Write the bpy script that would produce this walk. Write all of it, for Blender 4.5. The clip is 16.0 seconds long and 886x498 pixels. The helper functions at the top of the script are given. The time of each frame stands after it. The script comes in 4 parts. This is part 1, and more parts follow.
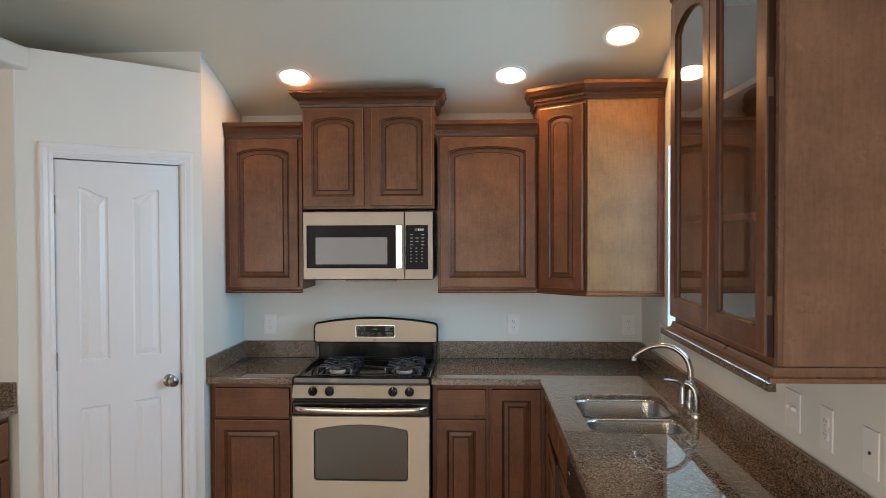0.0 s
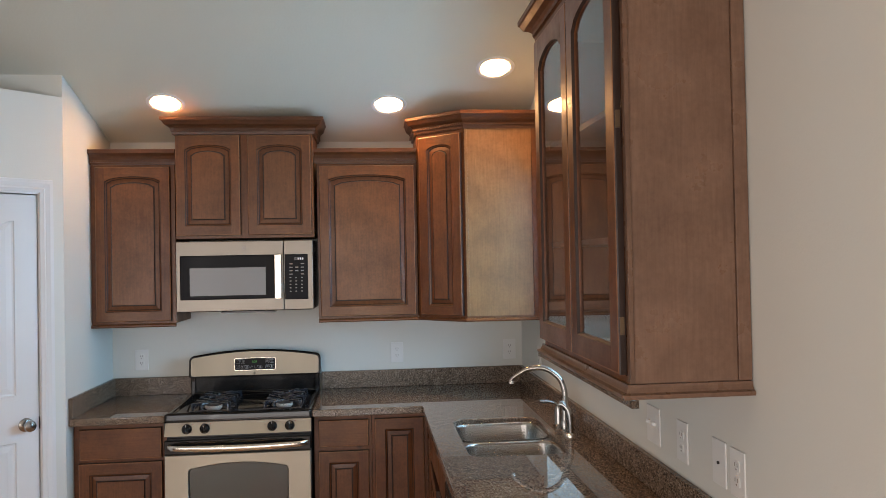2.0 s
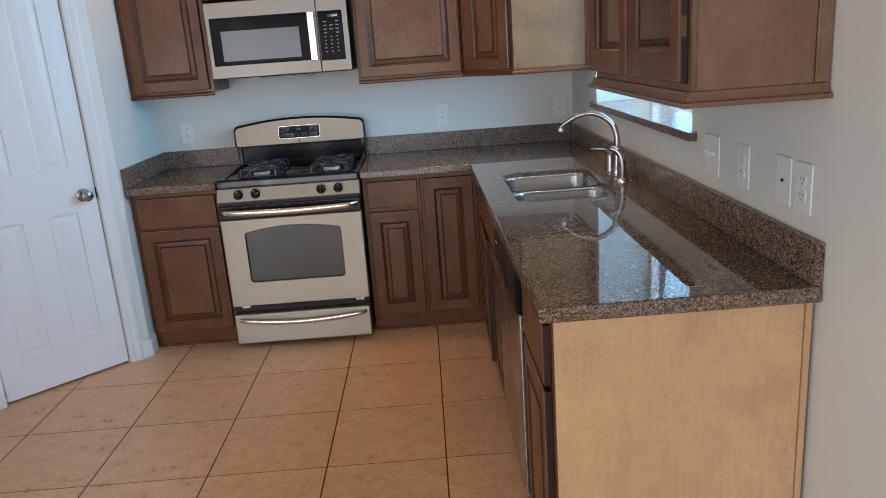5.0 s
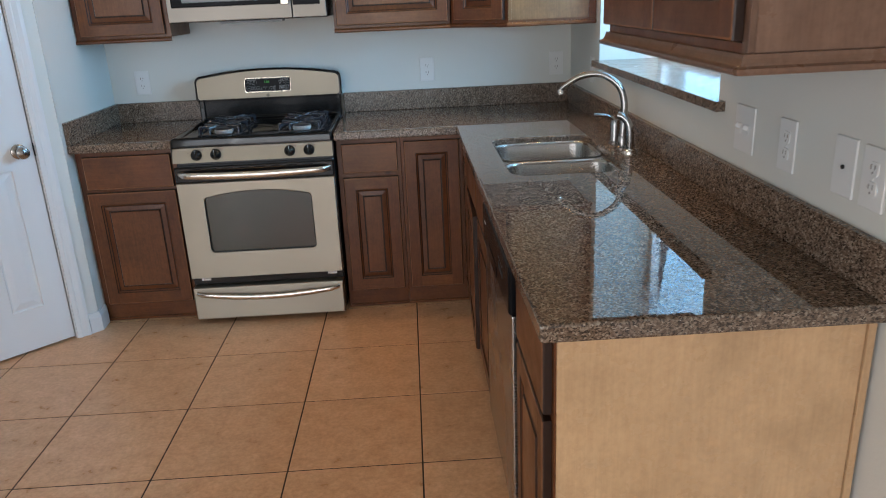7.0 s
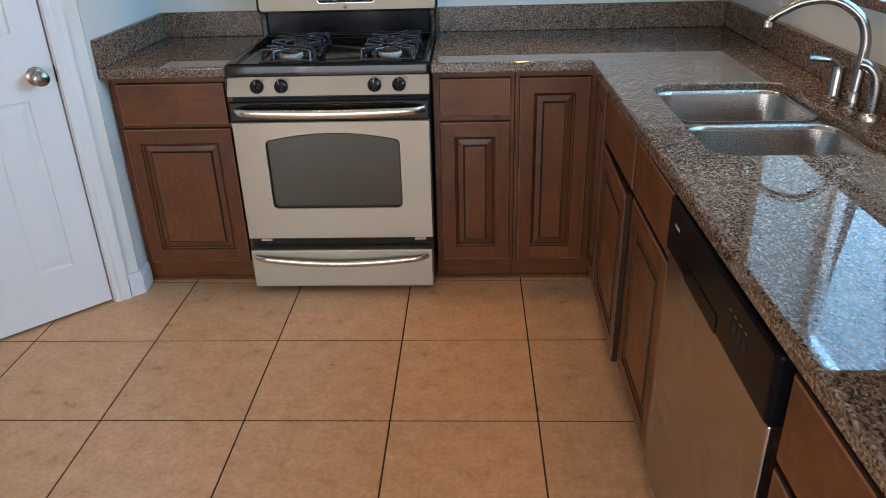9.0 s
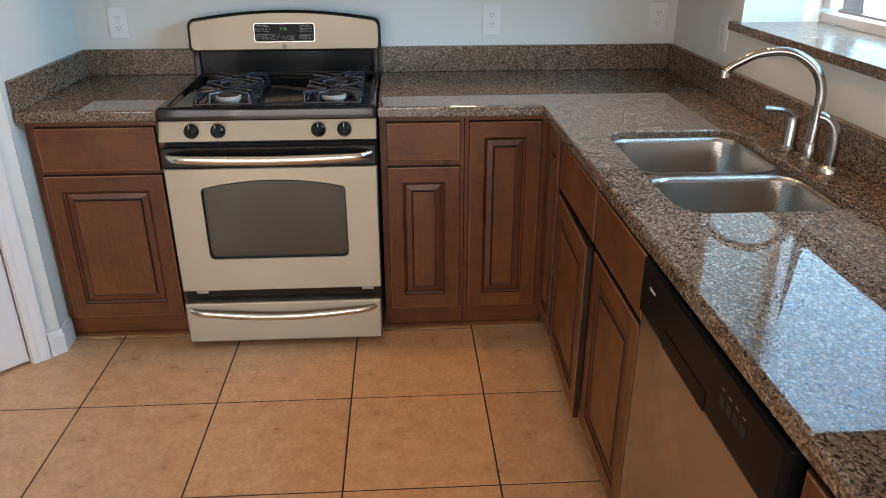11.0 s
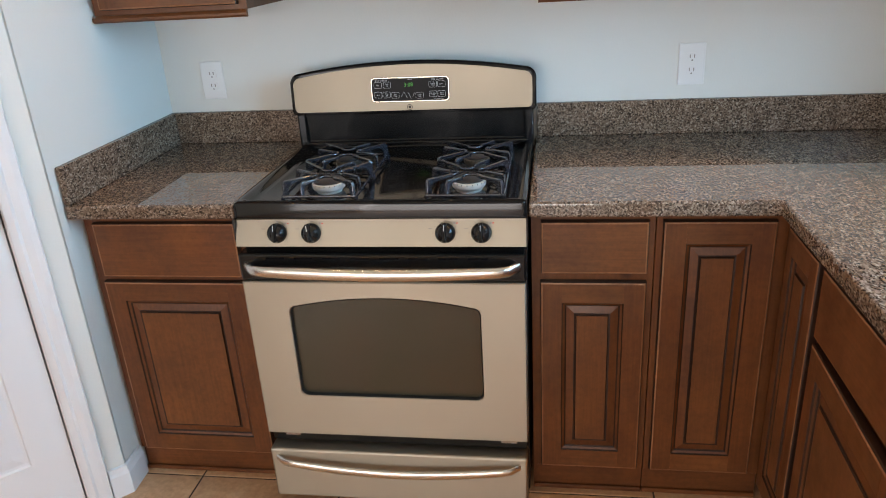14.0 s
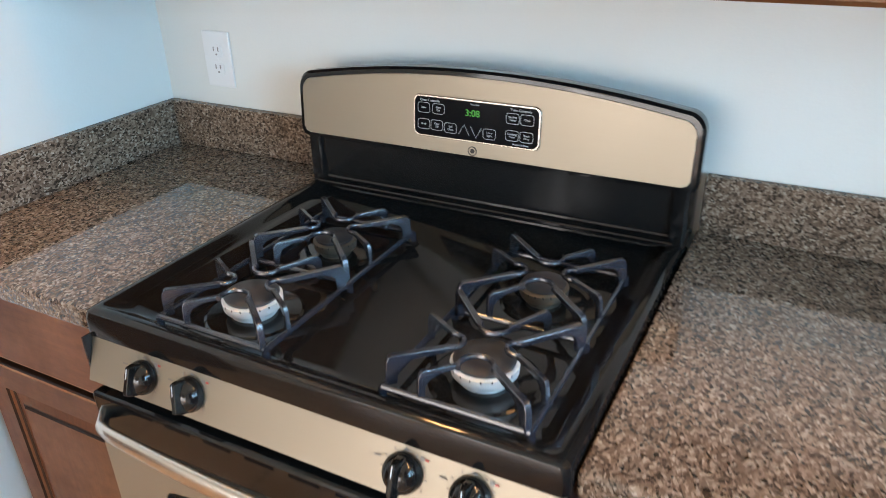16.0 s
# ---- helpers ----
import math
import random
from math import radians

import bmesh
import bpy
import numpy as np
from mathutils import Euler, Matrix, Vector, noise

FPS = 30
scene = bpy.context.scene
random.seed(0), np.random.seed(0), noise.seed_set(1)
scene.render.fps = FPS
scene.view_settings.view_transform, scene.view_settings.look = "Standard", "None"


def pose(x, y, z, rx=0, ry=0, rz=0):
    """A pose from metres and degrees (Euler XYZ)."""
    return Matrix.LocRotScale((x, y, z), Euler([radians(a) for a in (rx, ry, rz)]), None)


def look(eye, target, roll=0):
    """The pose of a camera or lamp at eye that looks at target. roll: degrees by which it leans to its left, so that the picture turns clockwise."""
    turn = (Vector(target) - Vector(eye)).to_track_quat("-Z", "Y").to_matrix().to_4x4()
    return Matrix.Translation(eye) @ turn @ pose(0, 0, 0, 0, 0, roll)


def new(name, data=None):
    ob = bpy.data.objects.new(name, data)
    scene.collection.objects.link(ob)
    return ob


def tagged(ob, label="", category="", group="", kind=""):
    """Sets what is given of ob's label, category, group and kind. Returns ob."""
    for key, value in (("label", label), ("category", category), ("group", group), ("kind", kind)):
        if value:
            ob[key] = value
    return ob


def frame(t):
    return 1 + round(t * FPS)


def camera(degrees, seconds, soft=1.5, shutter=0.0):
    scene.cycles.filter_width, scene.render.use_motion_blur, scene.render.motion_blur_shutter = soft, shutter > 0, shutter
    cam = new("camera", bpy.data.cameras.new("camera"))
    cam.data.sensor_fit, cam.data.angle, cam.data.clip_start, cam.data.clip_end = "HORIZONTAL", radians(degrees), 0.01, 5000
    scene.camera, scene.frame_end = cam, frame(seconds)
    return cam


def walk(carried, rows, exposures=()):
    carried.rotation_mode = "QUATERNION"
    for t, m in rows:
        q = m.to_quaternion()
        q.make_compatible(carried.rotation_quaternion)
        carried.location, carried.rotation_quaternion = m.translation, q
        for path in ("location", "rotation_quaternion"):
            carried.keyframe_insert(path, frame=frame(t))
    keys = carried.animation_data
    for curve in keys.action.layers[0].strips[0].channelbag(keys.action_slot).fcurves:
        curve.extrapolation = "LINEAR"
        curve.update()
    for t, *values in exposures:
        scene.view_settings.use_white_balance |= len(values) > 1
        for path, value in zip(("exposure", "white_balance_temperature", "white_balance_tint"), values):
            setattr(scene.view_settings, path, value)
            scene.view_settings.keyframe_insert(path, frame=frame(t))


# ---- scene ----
cam = camera(62.0, 16.0, soft=0.5, shutter=0.22)
PATH = [
    (0, (0.65, -4.68, 1.726), (0.551, -2.682, 1.682), -0.2),
    (0.5, (0.69, -4.671, 1.721), (0.687, -2.671, 1.7), -0.6),
    (1, (0.714, -4.677, 1.724), (0.803, -2.679, 1.725), -0.9),
    (1.5, (0.711, -4.693, 1.724), (0.872, -2.7, 1.739), -1.0),
    (2, (0.722, -4.687, 1.725), (0.912, -2.696, 1.753), -1.1),
    (2.5, (0.723, -4.695, 1.733), (0.937, -2.707, 1.782), -1.0),
    (3, (0.739, -4.702, 1.741), (0.976, -2.717, 1.806), -0.8),
    (3.5, (0.73, -4.699, 1.729), (0.93, -2.709, 1.684), -1.2),
    (4, (0.714, -4.663, 1.634), (0.833, -2.682, 1.386), -2.0),
    (4.5, (0.725, -4.63, 1.565), (0.763, -2.682, 1.114), -3.6),
    (4.7, (0.734, -4.607, 1.551), (0.761, -2.671, 1.052), -4.2),
    (6.8, (0.806, -4.303, 1.532), (0.832, -2.394, 0.937), -3.4),
    (7, (0.767, -4.2, 1.524), (0.83, -2.309, 0.875), -2.6),
    (7.5, (0.674, -3.994, 1.501), (0.734, -2.143, 0.747), -1.7),
    (8, (0.619, -3.789, 1.499), (0.55, -1.968, 0.676), -2.1),
    (8.2, (0.608, -3.69, 1.5), (0.503, -1.885, 0.646), -2.1),
    (10.3, (0.444, -3.263, 1.509), (0.523, -1.471, 0.625), 0.1),
    (10.5, (0.455, -3.262, 1.514), (0.563, -1.466, 0.641), 0.2),
    (11, (0.47, -3.261, 1.534), (0.573, -1.438, 0.718), -0.1),
    (11.5, (0.417, -3.271, 1.551), (0.445, -1.419, 0.797), -0.3),
    (12, (0.375, -3.249, 1.548), (0.342, -1.386, 0.821), -0.4),
    (12.5, (0.382, -3.166, 1.542), (0.265, -1.308, 0.812), -1.0),
    (13, (0.461, -2.926, 1.528), (0.208, -1.082, 0.798), -2.4),
    (13.5, (0.493, -2.701, 1.518), (0.197, -0.865, 0.781), -3.2),
    (14, (0.445, -2.398, 1.531), (0.148, -0.575, 0.764), -3.5),
    (14.5, (0.485, -2.146, 1.513), (0.087, -0.332, 0.77), -4.2),
    (15, (0.567, -1.866, 1.528), (0.019, -0.124, 0.713), -4.4),
    (15.5, (0.574, -1.571, 1.483), (-0.055, 0.125, 0.631), -3.1),
    (16, (0.544, -1.268, 1.505), (-0.297, 0.306, 0.601), -1.5),
]
walk(cam, [(t, look(eye, target, roll)) for t, eye, target, roll in PATH],
     [(0, -0.67, 6550, 14), (2, -0.64, 6350, 16), (3.5, -0.64, 6250, 16), (4.5, -0.58, 5650, 12), (7, -0.60, 5650, 10), (8, -0.50, 5650, 10), (10.5, -0.34, 6150, 15),
      (11, -0.28, 6350, 15), (11.5, -0.20, 6400, 16), (12.5, -0.34, 6450, 18), (13, -0.16, 6450, 17), (14, -0.05, 6400, 16), (14.5, 0.15, 6400, 17), (15, 0.20, 6400, 17), (15.5, 0.22, 6500, 17), (16, 0.40, 6350, 15)])

# ---- light ----
world = bpy.data.worlds.new("world")
scene.world = world
world.use_nodes = True
wn = world.node_tree
sky = wn.nodes.new("ShaderNodeTexSky")
sky.sky_type, sky.sun_disc = "NISHITA", False
sky.sun_elevation, sky.sun_rotation = radians(53), radians(189)
wn.links.new(sky.outputs[0], wn.nodes["Background"].inputs[0])
wn.nodes["Background"].inputs[1].default_value = 0.14


def lamp(name, kind, m, energy, colour, **kw):
    d = bpy.data.lights.new(name, kind)
    d.energy, d.color = energy, colour
    for k, v in kw.items():
        if k == "size":
            d.size = v
        elif k == "size_y":
            d.size_y = v
        elif k == "angle":
            d.angle = v
        elif k == "shape":
            d.shape = v
    ob = new(name, d)
    ob.matrix_world = m
    return ob


SUN_DIR = Vector((-0.10, 0.60, -0.80))
lamp("sun", "SUN", look((0, 0, 6), Vector((0, 0, 6)) + SUN_DIR), 3.5, (1.0, 0.93, 0.82), angle=radians(0.5))
# daylight in the window over the sink, then fill lamps added in the unseen room behind
lamp("window_light", "AREA", look((2.04, -1.345, 1.69), (0.0, -1.345, 1.45)), 62, (0.38, 0.72, 1.0), shape="RECTANGLE", size=1.38, size_y=0.94)
lamp("rear_window_light", "AREA", look((-0.45, -7.42, 1.10), (0.2, -2.0, 0.7)), 112, (1.0, 0.935, 0.855), shape="RECTANGLE", size=2.9, size_y=2.0)
# fill from the left rear, added to brighten the sink-side wall
lamp("side_window_light", "AREA", look((-2.16, -5.95, 1.30), (1.5, -3.6, 1.0)), 62, (1.0, 0.95, 0.89), shape="RECTANGLE", size=2.0, size_y=1.9)

# ---- materials ----


def mat(name, colour, rough=0.5, metal=0.0, spec=0.5, coat=0.0):
    m = bpy.data.materials.new(name)
    m.use_nodes = True
    b = m.node_tree.nodes["Principled BSDF"]
    b.inputs["Base Color"].default_value = (*colour, 1)
    b.inputs["Roughness"].default_value = rough
    b.inputs["Metallic"].default_value = metal
    b.inputs["Specular IOR Level"].default_value = spec
    b.inputs["Coat Weight"].default_value = coat
    b.inputs["Coat Roughness"].default_value = 0.12
    return m


def node(m, kind, **vals):
    n = m.node_tree.nodes.new(kind)
    for k, v in vals.items():
        n.inputs[k].default_value = v
    return n


def link(m, a, b):
    m.node_tree.links.new(a, b)


def bsdf(m):
    return m.node_tree.nodes["Principled BSDF"]


def coords(m, scale=(1, 1, 1)):
    tc = m.node_tree.nodes.new("ShaderNodeTexCoord")
    mp = m.node_tree.nodes.new("ShaderNodeMapping")
    mp.inputs["Scale"].default_value = scale
    link(m, tc.outputs["Object"], mp.inputs[0])
    return mp.outputs[0]


def ramp(m, fac, stops):
    r = m.node_tree.nodes.new("ShaderNodeValToRGB")
    e = r.color_ramp.elements
    while len(e) < len(stops):
        e.new(0.5)
    for el, (p, c) in zip(e, stops):
        el.position, el.color = p, (*c, 1)
    link(m, fac, r.inputs[0])
    return r.outputs[0]


def mixc(m, fac, a, b, mode="MIX"):
    x = m.node_tree.nodes.new("ShaderNodeMix")
    x.data_type, x.blend_type = "RGBA", mode
    for sock, v in ((x.inputs[0], fac), (x.inputs[6], a), (x.inputs[7], b)):
        if isinstance(v, (int, float)):
            sock.default_value = v
        elif isinstance(v, tuple):
            sock.default_value = (*v, 1)
        else:
            link(m, v, sock)
    return x.outputs[2]


def noise_of(m, vec, scale, detail=4.0, rough=0.55):
    n = node(m, "ShaderNodeTexNoise", Scale=scale, Detail=detail, Roughness=rough)
    link(m, vec, n.inputs["Vector"])
    return n.outputs[0]


def bump(m, height, strength, dist):
    b = node(m, "ShaderNodeBump", Strength=strength, Distance=dist)
    link(m, height, b.inputs["Height"])
    link(m, b.outputs[0], bsdf(m).inputs["Normal"])


def paint(name, colour, rough=0.6, texture=0.12, grain=140.0):
    m = mat(name, colour, rough, spec=0.35)
    v = coords(m)
    n1 = noise_of(m, v, 1.3, 3)
    c = mixc(m, n1, tuple(k * 0.965 for k in colour), tuple(min(1, k * 1.02) for k in colour))
    link(m, c, bsdf(m).inputs["Base Color"])
    bump(m, noise_of(m, v, grain, 3), texture, 0.004)
    return m


def wood(name, dark, light, rough=0.32, grain_axis=2, blot=0.68):
    m = mat(name, light, rough, spec=0.38, coat=0.08)
    s = [24.0, 24.0, 24.0]
    s[grain_axis] = 1.5
    tc = m.node_tree.nodes.new("ShaderNodeTexCoord")
    rnd = m.node_tree.nodes.new("ShaderNodeObjectInfo")
    add = m.node_tree.nodes.new("ShaderNodeVectorMath")
    add.operation = "ADD"
    sc = m.node_tree.nodes.new("ShaderNodeVectorMath")
    sc.operation = "SCALE"
    sc.inputs[0].default_value = (7.3, 3.1, 5.7)
    link(m, rnd.outputs["Random"], sc.inputs["Scale"])
    link(m, tc.outputs["Object"], add.inputs[0])
    link(m, sc.outputs[0], add.inputs[1])
    mp = m.node_tree.nodes.new("ShaderNodeMapping")
    mp.inputs["Scale"].default_value = s
    link(m, add.outputs[0], mp.inputs[0])
    g = noise_of(m, mp.outputs[0], 5.0, 6, 0.62)
    blotch = noise_of(m, add.outputs[0], 6.0, 5, 0.65)
    fleck = noise_of(m, add.outputs[0], 70.0, 4, 0.65)
    c1 = ramp(m, g, [(0.10, dark), (0.80, light)])
    deep = tuple(k * 0.55 for k in dark)
    bl = ramp(m, blotch, [(0.30, (0.50, 0.45, 0.42)), (0.62, (1.12, 1.10, 1.08))])
    c2 = mixc(m, blot, c1, bl, "MULTIPLY")
    c2 = mixc(m, 0.6 * blot, c2, ramp(m, fleck, [(0.34, (0.66, 0.62, 0.60)), (0.58, (1.10, 1.09, 1.08))]), "MULTIPLY")
    knots = node(m, "ShaderNodeTexVoronoi", Scale=2.1)
    link(m, add.outputs[0], knots.inputs["Vector"])
    k = ramp(m, knots.outputs["Distance"], [(0.018, (1, 1, 1)), (0.05, (0, 0, 0))])
    c3 = mixc(m, k, c2, deep)
    c3 = mixc(m, 0.75, c3, ramp(m, rnd.outputs["Random"], [(0.0, (0.84, 0.81, 0.79)), (1.0, (1.12, 1.12, 1.12))]), "MULTIPLY")
    link(m, c3, bsdf(m).inputs["Base Color"])
    r = ramp(m, blotch, [(0.3, (rough + 0.14,) * 3), (0.7, (rough - 0.03,) * 3)])
    link(m, r, bsdf(m).inputs["Roughness"])
    bump(m, g, 0.05, 0.003)
    return m


M_WALL = paint("wall_paint", (0.655, 0.656, 0.610), 0.55)
M_CEIL = paint("ceiling_paint", (0.60, 0.59, 0.50), 0.42, 0.25, 70)
M_TRIM = paint("white_gloss_paint", (0.70, 0.70, 0.70), 0.32, 0.03, 60)
M_WOOD = wood("stained_maple", (0.0947, 0.0303, 0.0089), (0.1723, 0.0638, 0.0203))
M_WOODH = wood("stained_maple_across", (0.0947, 0.0303, 0.0089), (0.1723, 0.0638, 0.0203), grain_axis=0)
M_PANEL = wood("stained_maple_panel", (0.1102, 0.0391, 0.0122), (0.1910, 0.0758, 0.0261))
M_SIDE = wood("worn_maple_veneer", (0.1841, 0.0908, 0.0356), (0.2853, 0.1489, 0.0634), 0.30, blot=0.5)
M_WORN = wood("worn_edge", (0.20, 0.085, 0.035), (0.33, 0.16, 0.075), 0.4)
M_END = wood("pale_maple_end_panel", (0.5016, 0.3249, 0.1710), (0.6384, 0.4332, 0.2417), 0.22, blot=0.34)
M_CROWN = wood("dark_stained_moulding", (0.0630, 0.0207, 0.0067), (0.1215, 0.0432, 0.0144), 0.38, grain_axis=0)
M_RAIL = wood("stained_maple_rail", (0.0931, 0.0311, 0.0095), (0.1800, 0.0702, 0.0228), grain_axis=0)
# same maple, darkened to put the panel slope's shading into its colour
M_MID = wood("shaded_maple_slope", (0.0861, 0.0290, 0.0086), (0.1591, 0.0580, 0.0187))
# glaze of the grooves; on door sides it also paints the gap shade
M_GLAZE_GAP = wood("dark_glaze_and_gap_shade", (0.014, 0.006, 0.003), (0.035, 0.014, 0.007), 0.4)


def granite(name, gloss, shine):
    m = mat(name, (0.2, 0.16, 0.13), 0.09, spec=shine)
    v = coords(m, (1.0, 0.72, 1.0))
    vo = node(m, "ShaderNodeTexVoronoi", Scale=285.0)
    warp = node(m, "ShaderNodeTexNoise", Scale=60.0, Detail=2.0)
    link(m, v, warp.inputs["Vector"])
    wv = m.node_tree.nodes.new("ShaderNodeVectorMath")
    wv.operation = "MULTIPLY_ADD"
    wv.inputs[1].default_value = (0.012, 0.012, 0.012)
    link(m, warp.outputs["Color"], wv.inputs[0])
    link(m, v, wv.inputs[2])
    link(m, wv.outputs[0], vo.inputs["Vector"])
    sep = m.node_tree.nodes.new("ShaderNodeSeparateColor")
    link(m, vo.outputs["Color"], sep.inputs[0])
    c = ramp(m, sep.outputs[0], [(0.0, (0.036, 0.027, 0.020)), (0.18, (0.062, 0.045, 0.033)), (0.27, (0.120, 0.083, 0.058)),
                                 (0.55, (0.170, 0.121, 0.087)), (0.66, (0.215, 0.158, 0.115)), (0.88, (0.285, 0.222, 0.168)), (1.0, (0.39, 0.33, 0.265))])
    n2 = noise_of(m, v, 28.0, 4)
    c2 = mixc(m, 0.7, c, ramp(m, n2, [(0.3, (0.56, 0.53, 0.51)), (0.7, (0.98, 0.93, 0.88))]), "MULTIPLY")
    link(m, c2, bsdf(m).inputs["Base Color"])
    link(m, ramp(m, n2, [(0.3, (gloss,) * 3), (0.75, (gloss * 2,) * 3)]), bsdf(m).inputs["Roughness"])
    return m


M_GRANITE = granite("brown_granite", 0.010, 0.75)
M_SPLASH = granite("brown_granite_honed", 0.14, 0.3)


def tile_mat():
    m = mat("ceramic_floor_tile", (0.45, 0.28, 0.17), 0.30, spec=0.45)
    tc = m.node_tree.nodes.new("ShaderNodeTexCoord")
    geo = m.node_tree.nodes.new("ShaderNodeNewGeometry")
    rnd = m.node_tree.nodes.new("ShaderNodeObjectInfo")
    v = geo.outputs["Position"]
    n1 = noise_of(m, v, 13.0, 6, 0.66)
    n2 = noise_of(m, v, 60.0, 4, 0.65)
    c = ramp(m, n1, [(0.26, (0.50, 0.292, 0.155)), (0.5, (0.61, 0.368, 0.203)), (0.75, (0.69, 0.44, 0.258))])
    c = mixc(m, 0.75, c, ramp(m, n2, [(0.30, (0.76, 0.72, 0.67)), (0.62, (1.04, 1.04, 1.04))]), "MULTIPLY")
    c = mixc(m, 0.6, c, ramp(m, rnd.outputs["Random"], [(0, (0.92, 0.91, 0.9)), (1, (1.06, 1.05, 1.05))]), "MULTIPLY")
    link(m, c, bsdf(m).inputs["Base Color"])
    link(m, ramp(m, n1, [(0.3, (0.26,) * 3), (0.7, (0.38,) * 3)]), bsdf(m).inputs["Roughness"])
    bump(m, n2, 0.08, 0.002)
    return m


M_TILE = tile_mat()
M_GROUT = paint("dark_grout", (0.045, 0.030, 0.022), 0.9, 0.3, 300)


def steel(name, colour, rough, axis=0):
    m = mat(name, colour, rough, 1.0)
    s = [1400.0, 1400.0, 1400.0]
    s[axis] = 2.0
    n = noise_of(m, coords(m, s), 1.0, 2)
    smear = noise_of(m, coords(m), 3.5, 3)
    r = mixc(m, 0.5, ramp(m, n, [(0.3, (rough - 0.03,) * 3), (0.7, (rough + 0.03,) * 3)]), ramp(m, smear, [(0.3, (rough - 0.05,) * 3), (0.7, (rough + 0.06,) * 3)]))
    link(m, r, bsdf(m).inputs["Roughness"])
    bump(m, n, 0.012, 0.0005)
    bsdf(m).inputs["Anisotropic"].default_value = 0.6
    up = node(m, "ShaderNodeCombineXYZ", Z=1.0)
    link(m, up.outputs[0], bsdf(m).inputs["Tangent"])
    return m


M_STEEL = steel("brushed_stainless", (0.395, 0.358, 0.290), 0.50)
M_MWSTEEL = steel("microwave_stainless", (0.27, 0.25, 0.22), 0.40)
M_DWSTEEL = steel("satin_stainless", (0.44, 0.425, 0.405), 0.26, 1)
M_SINK = mat("sink_stainless", (0.42, 0.40, 0.37), 0.27, 1.0)
M_CHROME = mat("brushed_nickel", (0.36, 0.345, 0.325), 0.24, 1.0)
M_CHROMED = mat("polished_handle_steel", (0.66, 0.62, 0.56), 0.26, 1.0)
M_BLACK = mat("black_enamel", (0.007, 0.007, 0.007), 0.09, spec=0.42)
M_PANELBLACK = mat("black_touch_panel", (0.005, 0.005, 0.006), 0.10, spec=0.05)
M_BLACKP = mat("black_plastic", (0.012, 0.012, 0.013), 0.25)
M_STRIP = mat("black_satin_plastic", (0.006, 0.006, 0.007), 0.20, spec=0.07)
M_IRON = mat("black_grate_enamel", (0.015, 0.018, 0.026), 0.23, spec=1.0)
bsdf(M_IRON).inputs["IOR"].default_value = 1.55
M_WELL = mat("dark_window_surround", (0.018, 0.017, 0.016), 0.35)
M_COATED = mat("coated_oven_glass", (0.040, 0.035, 0.021), 0.06, spec=0.8)
bsdf(M_COATED).inputs["IOR"].default_value = 1.55
bsdf(M_COATED).inputs["Thin Film IOR"].default_value = 1.72
film = noise_of(M_COATED, coords(M_COATED, (2.2, 1.0, 1.6)), 1.4, 2, 0.4)
span = node(M_COATED, "ShaderNodeMapRange", **{"From Min": 0.25, "From Max": 0.75, "To Min": 680.0, "To Max": 1000.0})
link(M_COATED, film, span.inputs["Value"])
link(M_COATED, span.outputs[0], bsdf(M_COATED).inputs["Thin Film Thickness"])
M_MWGLASS = mat("grey_screen_glass", (0.085, 0.085, 0.085), 0.16, spec=0.5)
M_PLATE = mat("white_plastic", (0.71, 0.71, 0.69), 0.35)
M_SLOT = mat("dark_slot", (0.02, 0.02, 0.02), 0.6)
M_PRINT = mat("pale_print", (0.54, 0.55, 0.57), 0.5)
M_KEYS = mat("grey_key_print", (0.46, 0.46, 0.47), 0.5)
M_RISER = mat("black_riser_enamel", (0.009, 0.009, 0.009), 0.22, spec=0.35)
M_BUTTON = mat("dark_grey_button", (0.016, 0.016, 0.017), 0.4, spec=0.1)
M_DIM = mat("dim_print", (0.11, 0.11, 0.11), 0.5)
M_GREY = mat("grey_print", (0.25, 0.23, 0.21), 0.5)
M_BURNER = mat("aluminium_burner", (0.74, 0.72, 0.69), 0.42, 0.35)
M_CAP = mat("grey_black_cap_enamel", (0.030, 0.030, 0.032), 0.38)
M_BURNERD = mat("used_dark_burner", (0.20, 0.17, 0.13), 0.42, 0.8)
M_BRONZE = mat("dark_bronze", (0.16, 0.11, 0.07), 0.4, 0.9)
M_RED = mat("red_print", (0.45, 0.05, 0.04), 0.5)


def glow(name, colour, strength):
    m = mat(name, (0.0, 0.0, 0.0), 0.5)
    bsdf(m).inputs["Emission Color"].default_value = (*colour, 1)
    bsdf(m).inputs["Emission Strength"].default_value = strength
    return m


M_LAMP = glow("lamp_glow", (1.0, 0.52, 0.19), 160.0)
M_LED = glow("green_led", (0.12, 0.8, 0.08), 0.36)


def glass(name, tint=(1, 1, 1)):
    m = mat(name, tint, 0.0)
    bsdf(m).inputs["Transmission Weight"].default_value = 1.0
    bsdf(m).inputs["IOR"].default_value = 1.45
    return m


M_PANE = glass("clear_glass")

# ---- building helpers ----


def part(name, bm, material, parent=None, label=""):
    me = bpy.data.meshes.new(name)
    bmesh.ops.recalc_face_normals(bm, faces=bm.faces)
    bm.to_mesh(me)
    bm.free()
    for mm in material if isinstance(material, (list, tuple)) else [material]:
        me.materials.append(mm)
    ob = new(name, me)
    if parent:
        ob.parent = parent
    if label:
        ob["label"] = label
    return ob


def smooth(ob, angle=35):
    me = ob.data
    me.polygons.foreach_set("use_smooth", [True] * len(me.polygons))
    me.set_sharp_from_angle(angle=radians(angle))
    return ob


def empty(name, m, label, category, group="", kind=""):
    ob = new(name)
    ob.empty_display_size = 0.1
    ob.matrix_world = m
    return tagged(ob, label, category, group, kind)


